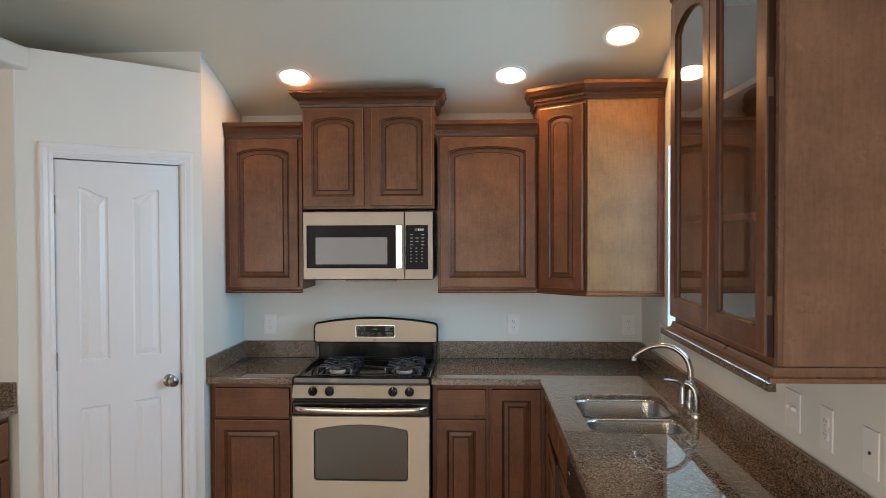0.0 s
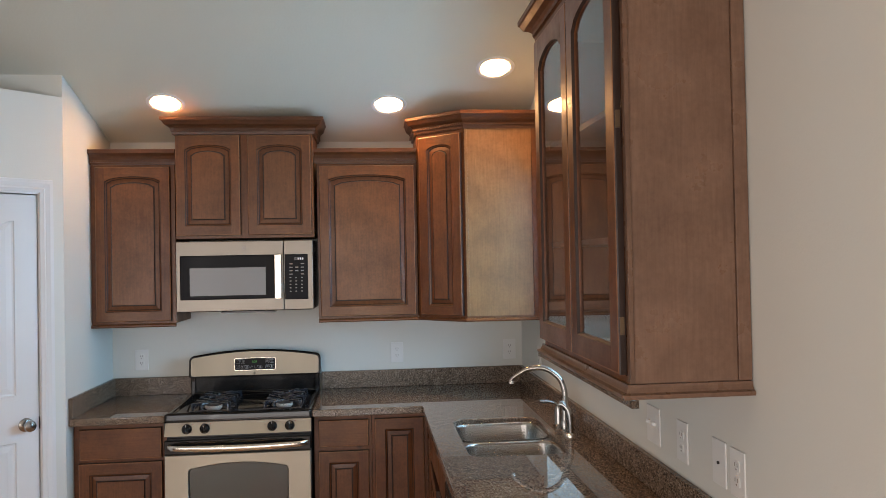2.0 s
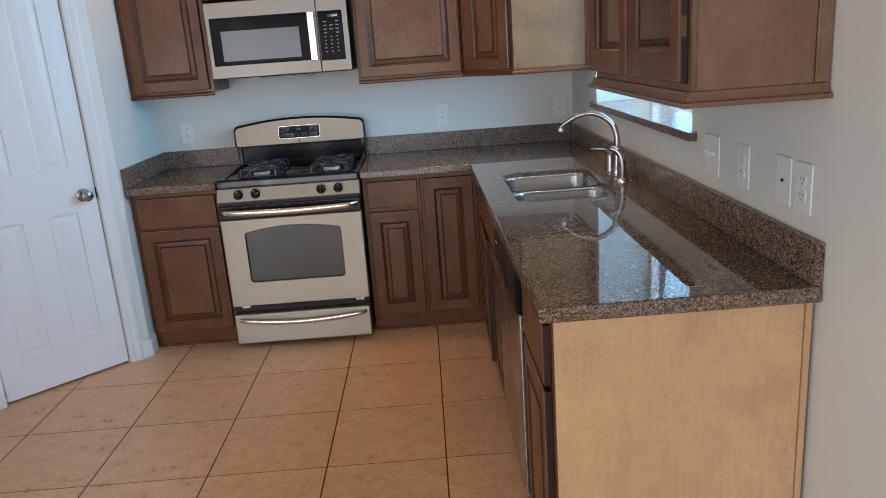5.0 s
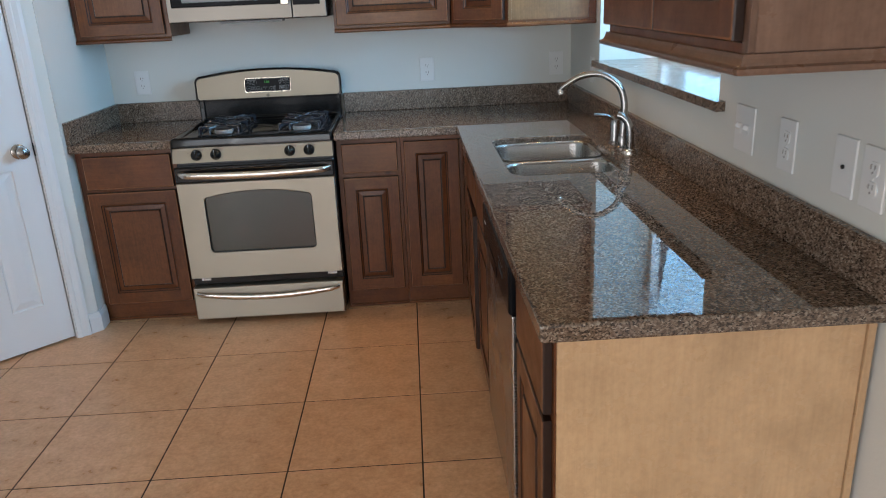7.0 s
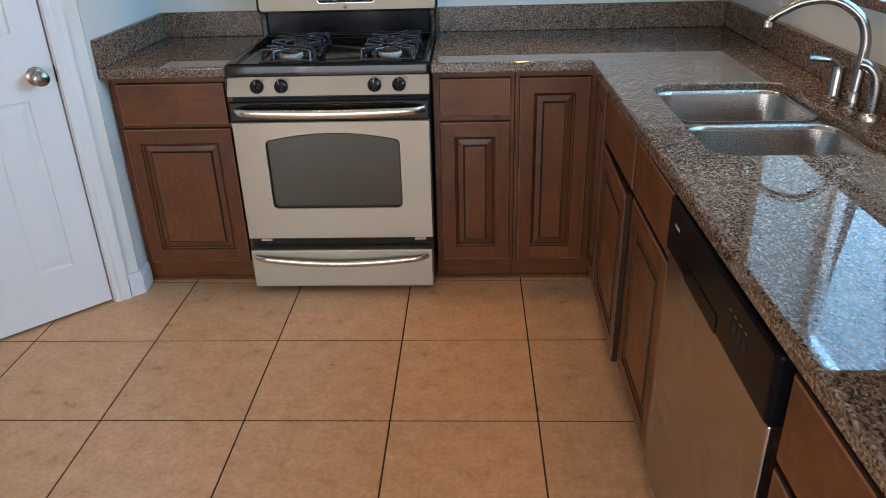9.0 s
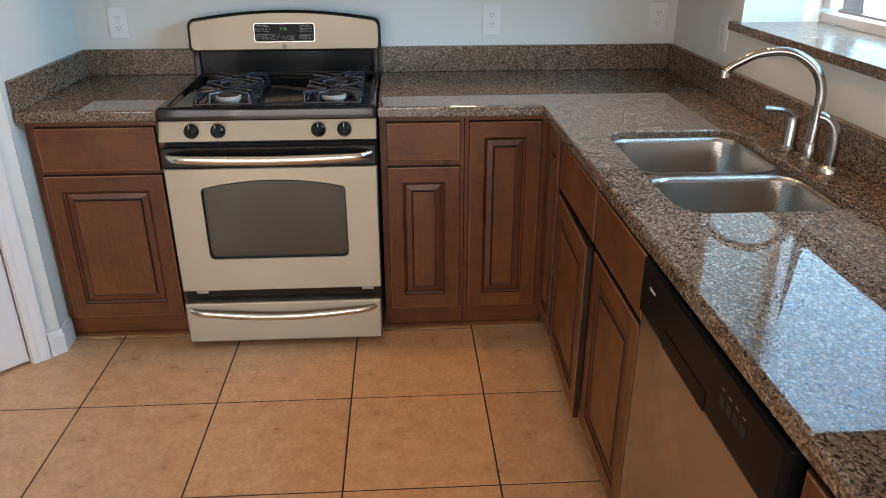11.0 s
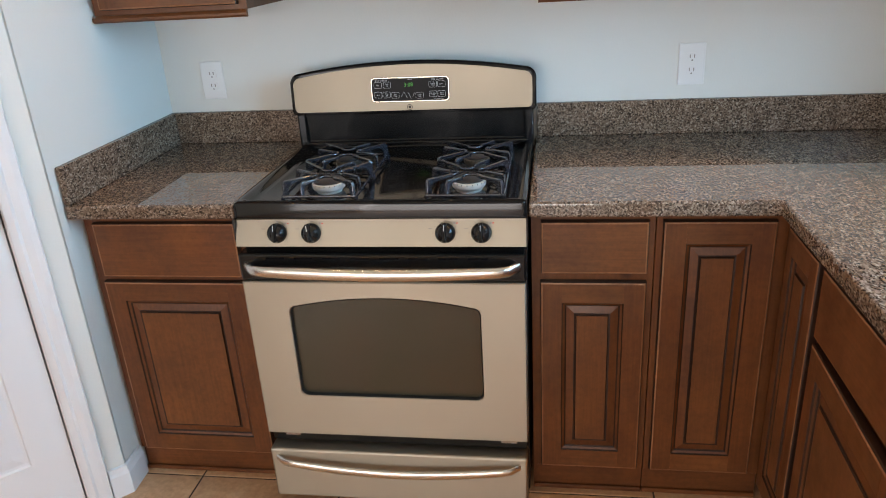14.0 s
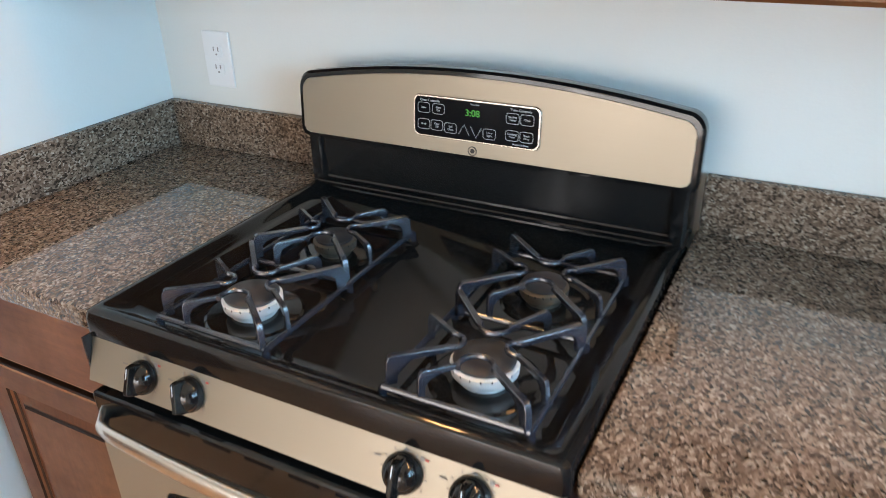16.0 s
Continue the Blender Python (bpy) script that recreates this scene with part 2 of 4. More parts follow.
def box(bm, x0, x1, y0, y1, z0, z1, bevel=0.0, seg=2, mat_index=0):
    vs = [bm.verts.new(p) for p in ((x0, y0, z0), (x1, y0, z0), (x1, y1, z0), (x0, y1, z0), (x0, y0, z1), (x1, y0, z1), (x1, y1, z1), (x0, y1, z1))]
    fs = [bm.faces.new([vs[i] for i in f]) for f in ((3, 2, 1, 0), (4, 5, 6, 7), (0, 1, 5, 4), (1, 2, 6, 5), (2, 3, 7, 6), (3, 0, 4, 7))]
    for f in fs:
        f.material_index = mat_index
    if bevel:
        es = list({e for f in fs for e in f.edges})
        bmesh.ops.bevel(bm, geom=es, offset=bevel, segments=seg, affect="EDGES", profile=0.5)
    return bm


def boxm(*a, **k):
    return box(bmesh.new(), *a, **k)


def rings(bm, loops, cap=True, mats=None):
    """Bridges loops of equal length, one after another; caps the last."""
    made = [[bm.verts.new(p) for p in lp] for lp in loops]
    n = len(made[0])
    for k in range(len(made) - 1):
        a, b = made[k], made[k + 1]
        for i in range(n):
            f = bm.faces.new((a[i], a[(i + 1) % n], b[(i + 1) % n], b[i]))
            if mats:
                f.material_index = mats[k]
    if cap:
        f = bm.faces.new(made[-1])
        if mats:
            f.material_index = mats[-1]
    return made


def outline(x0, x1, z0, z1, y, top=None, n=20):
    """A rectangle in the xz plane whose top edge follows top(u), u from 0 to 1, as a drop from z1."""
    pts = [(x0, y, z0), (x1, y, z0)]
    for i in range(n + 1):
        u = 1 - i / n
        pts.append((x0 + (x1 - x0) * u, y, z1 - (top(u) if top else 0.0)))
    return pts


def disc(bm, c, r, axis, n=24, depth=0.0, r2=None):
    """A cylinder from c along axis by depth."""
    ax = Vector(axis).normalized()
    s = ax.orthogonal().normalized()
    t = ax.cross(s)
    c = Vector(c)
    lo = [c + (s * math.cos(a) + t * math.sin(a)) * r for a in [2 * math.pi * i / n for i in range(n)]]
    q = r if r2 is None else r2
    hi = [c + ax * depth + (s * math.cos(a) + t * math.sin(a)) * q for a in [2 * math.pi * i / n for i in range(n)]]
    v = rings(bm, [lo, hi])
    bm.faces.new(list(reversed(v[0])))


def lathe(bm, c, axis, prof, n=24, cap=True):
    """Turns a profile of (distance along axis, radius) round it."""
    ax = Vector(axis).normalized()
    s = ax.orthogonal().normalized()
    t = ax.cross(s)
    c = Vector(c)
    lp = [[c + ax * d + (s * math.cos(2 * math.pi * i / n) + t * math.sin(2 * math.pi * i / n)) * r for i in range(n)] for d, r in prof]
    v = rings(bm, lp, cap)
    if cap:
        bm.faces.new(list(reversed(v[0])))


def tube(bm, pts, r, n=8, squash=None, up=(0, 0, 1)):
    """A round or flattened bar along points."""
    pts = [Vector(p) for p in pts]
    lp = []
    for i, p in enumerate(pts):
        d = (pts[min(i + 1, len(pts) - 1)] - pts[max(i - 1, 0)]).normalized()
        u = Vector(up)
        s = d.cross(u)
        if s.length < 1e-3:
            s = d.cross(Vector((1, 0, 0)))
        s.normalize()
        t = s.cross(d)
        rr = r[i] if isinstance(r, (list, tuple)) else r
        w, h = (rr, rr) if squash is None else (rr * squash[0], rr * squash[1])
        lp.append([p + s * math.cos(2 * math.pi * k / n) * w + t * math.sin(2 * math.pi * k / n) * h for k in range(n)])
    v = rings(bm, lp)
    bm.faces.new(list(reversed(v[0])))


def arc_pts(pts, steps=8):
    """A smooth line through points (Catmull-Rom)."""
    P = [Vector(p) for p in pts]
    P = [P[0] * 2 - P[1]] + P + [P[-1] * 2 - P[-2]]
    out = []
    for i in range(1, len(P) - 2):
        for k in range(steps):
            u = k / steps
            a, b, c, d = P[i - 1], P[i], P[i + 1], P[i + 2]
            out.append(0.5 * ((2 * b) + (c - a) * u + (2 * a - 5 * b + 4 * c - d) * u * u + (3 * b - a - 3 * c + d) * u ** 3))
    out.append(P[-2])
    return out


def sweep(bm, prof, path, closed_ends=True):
    """Sweeps (out, z) along a flat path with mitred corners; out is to the right of the way."""
    pts = [Vector((p[0], p[1])) for p in path]
    lp = []
    for i, p in enumerate(pts):
        d0 = (p - pts[i - 1]).normalized() if i else (pts[1] - p).normalized()
        d1 = (pts[i + 1] - p).normalized() if i < len(pts) - 1 else d0
        n0, n1 = Vector((d0.y, -d0.x)), Vector((d1.y, -d1.x))
        m = (n0 + n1).normalized()
        m = m / max(0.2, m.dot(n0))
        lp.append([(p.x + m.x * o, p.y + m.y * o, z) for o, z in prof])
    v = rings(bm, lp, cap=True)
    bm.faces.new(list(reversed(v[0])))


def rounded(x0, x1, y0, y1, r, n=6):
    pts = []
    for cx, cy, a0 in ((x1 - r, y1 - r, 0), (x0 + r, y1 - r, 90), (x0 + r, y0 + r, 180), (x1 - r, y0 + r, 270)):
        for k in range(n + 1):
            a = radians(a0 + 90 * k / n)
            pts.append((cx + r * math.cos(a), cy + r * math.sin(a)))
    return pts


def flat_mesh(outer, holes, z0, z1):
    """A slab with holes, from flat outlines."""
    bm = bmesh.new()
    edges, loops = [], []
    for lp in [outer] + holes:
        vs = [bm.verts.new((x, y, z1)) for x, y in lp]
        loops.append(vs)
        edges += [bm.edges.new((vs[i], vs[(i + 1) % len(vs)])) for i in range(len(vs))]
    bmesh.ops.triangle_fill(bm, use_beauty=True, edges=edges, normal=(0, 0, 1))
    top = list(bm.faces)
    low = {}
    for vs in loops:
        for v in vs:
            low[v] = bm.verts.new((v.co.x, v.co.y, z0))
    for f in top:
        bm.faces.new([low[v] for v in reversed(f.verts)])
    for vs in loops:
        for i in range(len(vs)):
            a, b = vs[i], vs[(i + 1) % len(vs)]
            bm.faces.new((a, b, low[b], low[a]))
    return bm


def structure(name, bm, material, label, category="", bevel=0):
    return tagged(part(name, bm, material), label, category or name.split("_")[0], kind="structure")


def write(text, size, m, material, parent, name="lettering", align="CENTER"):
    """Raised lettering in the built-in font, in the xy plane of m."""
    cu = bpy.data.curves.new(name, "FONT")
    cu.body, cu.size, cu.align_x, cu.align_y = text, size, align, "CENTER"
    cu.extrude = 0.0002
    tmp = new(name, cu)
    me = bpy.data.meshes.new_from_object(tmp.evaluated_get(bpy.context.evaluated_depsgraph_get()))
    bpy.data.objects.remove(tmp)
    me.materials.clear()
    me.materials.append(material)
    ob = new(name, me)
    ob.parent = parent
    ob.matrix_basis = m
    return ob


# ---- structure ----
XL, XR, YB = -0.87, 1.668, -7.5
CEIL0, SLOPE, RIDGE = 2.48, 0.345, -5.6


def ceil_z(y):
    return CEIL0 - SLOPE * (y if y > RIDGE else 2 * RIDGE - y)


def slab(pts, thick):
    """A flat polygon thickened along a vector."""
    bm = bmesh.new()
    a = [bm.verts.new(p) for p in pts]
    b = [bm.verts.new(Vector(p) + Vector(thick)) for p in pts]
    bm.faces.new(a)
    bm.faces.new(list(reversed(b)))
    for i in range(len(a)):
        bm.faces.new((a[i], b[i], b[(i + 1) % len(a)], a[(i + 1) % len(a)]))
    return bm


XW = -2.17
floor = structure("floor", boxm(-2.4, 2.1, -7.7, 0.2, -0.12, -0.002), M_GROUT, "floor of square tan ceramic tiles with dark grout")
structure("wall_north", slab([(XW - 0.2, 0, 0), (XR + 0.45, 0, 0), (XR + 0.45, 0, CEIL0), (XW - 0.2, 0, CEIL0)], (0, 0.15, 0)), M_WALL, "smooth off-white painted wall behind the range")
structure("ceiling", slab([(XW - 0.2, 0.15, ceil_z(0.15)), (XR + 0.45, 0.15, ceil_z(0.15)), (XR + 0.45, RIDGE, ceil_z(RIDGE)), (XW - 0.2, RIDGE, ceil_z(RIDGE))], (0, 0, 0.12)), M_CEIL, "sloping off-white textured ceiling")
structure("ceiling_rear", slab([(XW - 0.2, RIDGE, ceil_z(RIDGE)), (XR + 0.45, RIDGE, ceil_z(RIDGE)), (XR + 0.45, YB - 0.2, ceil_z(YB - 0.2)), (XW - 0.2, YB - 0.2, ceil_z(YB - 0.2))], (0, 0, 0.12)), M_CEIL, "sloping off-white textured ceiling behind the ridge", "ceiling")


def east_wall():
    """The wall on the sink side, with the window opening through it."""
    y0, y1, z0, z1 = -2.05, -0.64, 1.173, 2.19
    bm = bmesh.new()
    for a, b, lo, hi in ((y1, 0.0, 0.0, None), (y0, y1, 0.0, z0), (y0, y1, z1, None), (RIDGE, y0, 0.0, None), (YB, RIDGE, 0.0, None)):
        pts = [(XR, a, lo), (XR, b, lo), (XR, b, hi or ceil_z(b)), (XR, a, hi or ceil_z(a))]
        va = [bm.verts.new(p) for p in pts]
        vb = [bm.verts.new((p[0] + 0.34, p[1], p[2])) for p in pts]
        bm.faces.new(va)
        bm.faces.new(list(reversed(vb)))
        for i in range(4):
            bm.faces.new((va[i], vb[i], vb[(i + 1) % 4], va[(i + 1) % 4]))
    bmesh.ops.remove_doubles(bm, verts=bm.verts, dist=1e-4)
    return bm


structure("wall_east", east_wall(), M_WALL, "smooth off-white painted wall with a window over the sink")

# assumed opening in the west wall, out of view, for the side fill
WY0, WY1, WZ0, WZ1 = -7.0, -4.9, 0.30, 2.30


def west_wall():
    bm = bmesh.new()
    for y0, y1, z0, top in ((YB, WY0, 0.0, None), (WY0, WY1, WZ1, None), (WY1, 0.0, 0.0, None), (WY0, WY1, 0.0, WZ0)):
        if top is None:
            ys = [y0] + ([RIDGE] if y0 < RIDGE < y1 else []) + [y1]
            pts = [(XW, y0, z0), (XW, y1, z0)] + [(XW, y, ceil_z(y)) for y in reversed(ys)]
        else:
            pts = [(XW, y0, z0), (XW, y1, z0), (XW, y1, top), (XW, y0, top)]
        part_bm = slab(pts, (-0.15, 0, 0))
        me = bpy.data.meshes.new("piece")
        part_bm.to_mesh(me)
        part_bm.free()
        bm.from_mesh(me)
        bpy.data.meshes.remove(me)
    return bm


structure("wall_west", west_wall(), M_WALL, "off-white painted side wall with a wide unseen opening added for the fill lamp")


def unseen_side_window():
    w = empty("window_3", pose(0, 0, 0), "unseen wide white-framed side window added for the side fill lamp", "window", kind="structure")
    x = XW - 0.12
    bm = bmesh.new()
    box(bm, x, x + 0.05, WY0, WY1, WZ0, WZ0 + 0.05)
    box(bm, x, x + 0.05, WY0, WY1, WZ1 - 0.05, WZ1)
    for a in (WY0, -5.97, WY1 - 0.05):
        box(bm, x, x + 0.05, a, a + 0.05, WZ0 + 0.051, WZ1 - 0.051)
    part("window_frame", bm, M_TRIM, w)
    return w


unseen_side_window()


def rear_wall():
    bm = bmesh.new()
    h = ceil_z(YB)
    box(bm, XW, -2.0, YB - 0.15, YB, 0, h)
    box(bm, 1.10, XR, YB - 0.15, YB, 0, h)
    box(bm, -2.0, 1.10, YB - 0.15, YB, 2.14, h)
    return bm


structure("wall_south", rear_wall(), M_WALL, "unseen off-white rear wall with a wide opening added for the fill lamp")

# pantry: the wall beside the counter, the corner wall that carries the door, and the beam on it
D0 = Vector((-0.865, -0.715, 0))
DM = Matrix.Translation(D0) @ Matrix(((-0.70711, -0.70711, 0, 0), (-0.70711, 0.70711, 0, 0), (0, 0, 1, 0), (0, 0, 0, 1)))
# DM: x runs along the corner wall away from the counter, -y points into the room
LEDGE = 2.60
structure("wall_pantry_side", slab([(XL, 0, 0), (XL, -0.70, 0), (XL, -0.70, ceil_z(-0.70)), (XL, 0, ceil_z(0))], (-0.11, 0, 0)), M_WALL, "off-white wall between the counter and the pantry")
structure("wall_pantry_upper", slab([(XL - 0.11, -0.70, LEDGE - 0.05), (XW, -0.70, LEDGE - 0.05), (XW, -0.70, ceil_z(-0.70)), (XL - 0.11, -0.70, ceil_z(-0.70))], (0, 0.1, 0)), M_WALL, "off-white wall above the pantry ledge")


def corner_wall():
    bm = bmesh.new()
    s0, s1, h = 0.115, 0.745, 2.10
    box(bm, 0.0, s0, 0.0, 0.11, 0, LEDGE)
    box(bm, s1, 0.90, 0.0, 0.11, 0, LEDGE)
    box(bm, s0, s1, 0.0, 0.11, h, LEDGE)
    bmesh.ops.remove_doubles(bm, verts=bm.verts, dist=1e-4)
    return bm


w = structure("wall_pantry_front", corner_wall(), M_WALL, "off-white angled wall around the pantry door")
w.matrix_basis = DM
structure("wall_recess", boxm(XW, -1.50, -1.36, -1.25, 0, LEDGE), M_WALL, "off-white end wall of the side counter recess")
structure("header_beam", boxm(-1.60, -1.45, -4.4, -1.30, 2.49, LEDGE, 0.02, 3), M_WALL, "rounded off-white drywall beam over the recess", "beam")


def casing(parent_m):
    c = empty("door_casing", parent_m, "moulded white casing around the pantry door", "casing", kind="structure")
    prof = [(0.0, 0.0), (0.0, 0.010), (0.018, 0.016), (0.026, 0.012), (0.046, 0.018), (0.062, 0.018), (0.066, 0.0)]
    x0, x1, h = 0.118, 0.742, 2.10
    bm = bmesh.new()
    lp = []
    for px, pz, dx, dz in ((x0, 0.0, -1, 0), (x0, h, -1, 1), (x1, h, 1, 1), (x1, 0.0, 1, 0)):
        lp.append([(px + dx * o, -t, pz + dz * o) for o, t in prof])
    v = rings(bm, lp)
    bm.faces.new(list(reversed(v[0])))
    part("casing_moulding", bm, M_TRIM, c)
    bm = bmesh.new()
    box(bm, x0 - 0.004, x0 + 0.004, 0.001, 0.109, 0, h)
    box(bm, x1 - 0.004, x1 + 0.004, 0.001, 0.109, 0, h)
    box(bm, x0 + 0.004, x1 - 0.004, 0.001, 0.109, h - 0.008, h)
    part("jamb", bm, M_TRIM, c)
    return c


casing(DM)


def pantry_door():
    d = empty("door_1", DM, "closed white four-panel moulded pantry door with eyebrow arches", "door", kind="structure")
    x0, x1, h, yf = 0.1265, 0.7335, 2.086, 0.008
    bm = bmesh.new()
    box(bm, x0, x1, yf + 0.011, yf + 0.038, 0.012, h)
    xm = (x0 + x1) / 2

    def ease(u):
        return 0.045 * (1 - (3 * u * u - 2 * u * u * u))

    cells = ((x0, xm, 0.985, h, 0.105, 0.060, 0.11, 0.130, lambda u: ease(1 - u)), (xm, x1, 0.985, h, 0.060, 0.105, 0.11, 0.130, ease),
             (x0, xm, 0.012, 0.985, 0.105, 0.060, 0.20, 0.120, None), (xm, x1, 0.012, 0.985, 0.060, 0.105, 0.20, 0.120, None))
    for a, b, lo, hi, l, r, bt, tp, top in cells:
        f = lambda g: [outline(a + l + g, b - r - g, lo + bt + g, hi - tp - g, 0, top)]
        loops = [outline(a, b, lo, hi, yf)]
        for g, dy in ((0.0, 0.0), (0.004, 0.006), (0.012, 0.0075), (0.040, 0.001), (0.042, 0.001)):
            loops.append([(p[0], yf + dy, p[2]) for p in f(g)[0]])
        rings(bm, loops)
    part("leaf", bm, M_TRIM, d)
    bm = bmesh.new()
    lathe(bm, (x0 + 0.062, yf, 0.945), (0, -1, 0), [(0, 0.034), (0.006, 0.033), (0.010, 0.026), (0.012, 0.013), (0.034, 0.012), (0.040, 0.022), (0.052, 0.029), (0.064, 0.026), (0.070, 0.014), (0.071, 0.001)])
    smooth(part("knob", bm, M_CHROME, d, "satin nickel door knob"))
    part("strike_plate", boxm(x0 - 0.006, x0 - 0.001, yf - 0.004, yf + 0.02, 0.915, 0.975), M_SLOT, d, "dark latch plate")
    for z in (0.25, 1.11, 1.87):
        bm = bmesh.new()
        disc(bm, (x1 + 0.004, yf - 0.004, z - 0.045), 0.006, (0, 0, 1), 10, 0.09)
        box(bm, x1 - 0.002, x1 + 0.012, yf - 0.001, yf + 0.002, z - 0.045, z + 0.045)
        part("hinge", bm, M_CHROME, d, "nickel door hinge")
    return d


pantry_door()


def baseboard(name, path):
    bm = bmesh.new()
    sweep(bm, [(0, 0), (0.014, 0), (0.014, 0.075), (0.010, 0.085), (0.008, 0.10), (0, 0.102)], path)
    structure(name, bm, M_TRIM, "white moulded baseboard", "baseboard")


def along(s, off=0.0):
    p = DM @ Vector((s, -off, 0))
    return (p.x, p.y)


baseboard("baseboard_pantry", [along(0.052), along(0.0), (XL, -0.625)][::1])
baseboard("baseboard_pantry_end", [along(0.90), along(0.81)])
baseboard("baseboard_east", [(XR, -2.94), (XR, YB)])

# ---- window over the sink ----


def sink_window():
    w = empty("window_1", pose(0, 0, 0), "white vinyl sliding window in a deep drywall reveal", "window", kind="structure")
    y0, y1, z0, z1, x = -2.05, -0.64, 1.204, 2.19, 1.950
    bm = bmesh.new()
    box(bm, x, x + 0.05, y0, y1, z0, z0 + 0.032, 0.003)
    box(bm, x, x + 0.05, y0, y1, z1 - 0.045, z1, 0.003)
    box(bm, x, x + 0.05, y0, y0 + 0.045, z0 + 0.046, z1 - 0.046, 0.003)
    box(bm, x, x + 0.05, y1 - 0.045, y1, z0 + 0.046, z1 - 0.046, 0.003)
    part("window_frame", bm, M_TRIM, w)
    ym = -1.62
    bm = bmesh.new()
    box(bm, x - 0.006, x + 0.03, ym - 0.03, ym + 0.03, z0 + 0.046, z1 - 0.046, 0.003)
    part("meeting_stile", bm, M_TRIM, w)
    for a, b in ((y0 + 0.046, ym - 0.031), (ym + 0.031, y1 - 0.046)):
        p = part("pane", boxm(x + 0.022, x + 0.026, a, b, z0 + 0.046, z1 - 0.046), M_PANE, w)
        p.visible_shadow = False
    sc = part("insect_screen", boxm(x + 0.040, x + 0.041, ym + 0.031, y1 - 0.046, z0 + 0.046, z1 - 0.046), M_SCREEN, w, "grey insect screen")
    sc.visible_shadow = False
    return w


M_SCREEN = mat("grey_screen_mesh", (0.10, 0.11, 0.10), 0.8)
bsdf(M_SCREEN).inputs["Alpha"].default_value = 0.42
sink_window()
part_sill = tagged(part("window_sill", flat_mesh([(1.640, -2.102), (1.640, -0.600), (XR - 0.001, -0.600), (XR - 0.001, -0.641), (1.949, -0.641), (1.949, -2.049), (XR - 0.001, -2.049), (XR - 0.001, -2.102)], [], 1.174, 1.203), M_SPLASH), "polished brown granite window sill", "window sill", kind="structure")


def unseen_rear_door():
    # unseen door, added as an opening for the fill lamp and sun
    w = empty("window_2", pose(0, 0, 0), "unseen wide white-framed glass door added for the rear fill lamp", "window", kind="structure")
    x0, x1, z0, z1, y = -2.0, 1.10, 0.0, 2.14, YB - 0.12
    bm = bmesh.new()
    box(bm, x0, x1, y, y + 0.05, z0, z0 + 0.05)
    box(bm, x0, x1, y, y + 0.05, z1 - 0.05, z1)
    for a in (x0, -0.98, 0.04, x1 - 0.05):
        box(bm, a, a + 0.05, y, y + 0.05, z0 + 0.051, z1 - 0.051)
    part("window_frame", bm, M_TRIM, w)
    return w


unseen_rear_door()
# plain distance outside: ground to the horizon
structure("ground", boxm(-60, 60, -60, 60, -0.4, -0.2), paint("dry_ground", (0.30, 0.26, 0.21), 0.9), "dry open ground outside", "ground")

# ---- cabinets ----


def bow(rise):
    """The drop of a door's arch: square shoulders, a short ogee and a shallow arc."""
    def drop(u):
        v = abs(2 * u - 1)
        if v < 0.86:
            return 0.55 * rise * (v / 0.86) ** 2
        e = min(1.0, (v - 0.86) / 0.08)
        return rise * (0.55 + 0.45 * e * e * (3 - 2 * e))
    return drop


def door_bm(w, h, arch=0.0, stile=0.052, rail=0.055, slab_front=False, open_centre=False):
    """A raised-panel door, back at y=0, front towards -y, lower left corner at the origin."""
    bm = bmesh.new()
    top = bow(arch) if arch else None

    def ring(gx, gz0, gz1, y, t=None):
        return outline(gx, w - gx, gz0, h - gz1, y, t)

    L = [ring(0, 0, 0, 0), ring(0, 0, 0, -0.015), ring(0.002, 0.002, 0.002, -0.0185), ring(0.006, 0.006, 0.006, -0.020)]
    # sides in dark glaze, which deepens the shade between doors; bevel worn
    m = [1, 1, 3]
    if slab_front:
        rings(bm, L, True, m + [0])
    elif open_centre:
        L += [ring(stile, rail, rail, -0.020, top), ring(stile + 0.006, rail + 0.006, rail + 0.006, -0.012, top), ring(stile + 0.006, rail + 0.006, rail + 0.006, 0.0, top)]
        v = rings(bm, L, False, m + [0, 1, 0])
        n = len(v[0])
        for i in range(n):
            bm.faces.new((v[-1][i], v[-1][(i + 1) % n], v[0][(i + 1) % n], v[0][i]))
        return bm
    else:
        k = 0.8 if w < 0.24 else 1.0
        g = [(0.0, -0.020), (0.0030, -0.0160), (0.0085, -0.0130), (0.0125, -0.0100), (0.0325 * k, -0.0145), (0.0370 * k, -0.0140), (0.0395 * k, -0.0185)]
        for d, y in g:
            L.append(ring(stile + d, rail + d, rail + d, y, top))
        rings(bm, L, True, m + [0, 1, 4, 1, 4, 1, 1, 2])
    return bm


def cab_door(parent, name, x, z, w, h, y, arch=0.0, m=None, **kw):
    """Hangs a door on a cabinet whose front faces -y (or by the pose m)."""
    ob = part(name, door_bm(w, h, arch, **kw), [M_WOODH if name == "drawer_front" else M_WOOD, M_GLAZE_GAP, M_PANEL, M_WORN, M_MID], parent)
    ob.matrix_basis = (m or Matrix()) @ pose(x, y, z)
    if name == "cabinet_door":
        door_rails(ob, w, h, arch, kw.get("stile", 0.052), kw.get("rail", 0.055))
    return ob


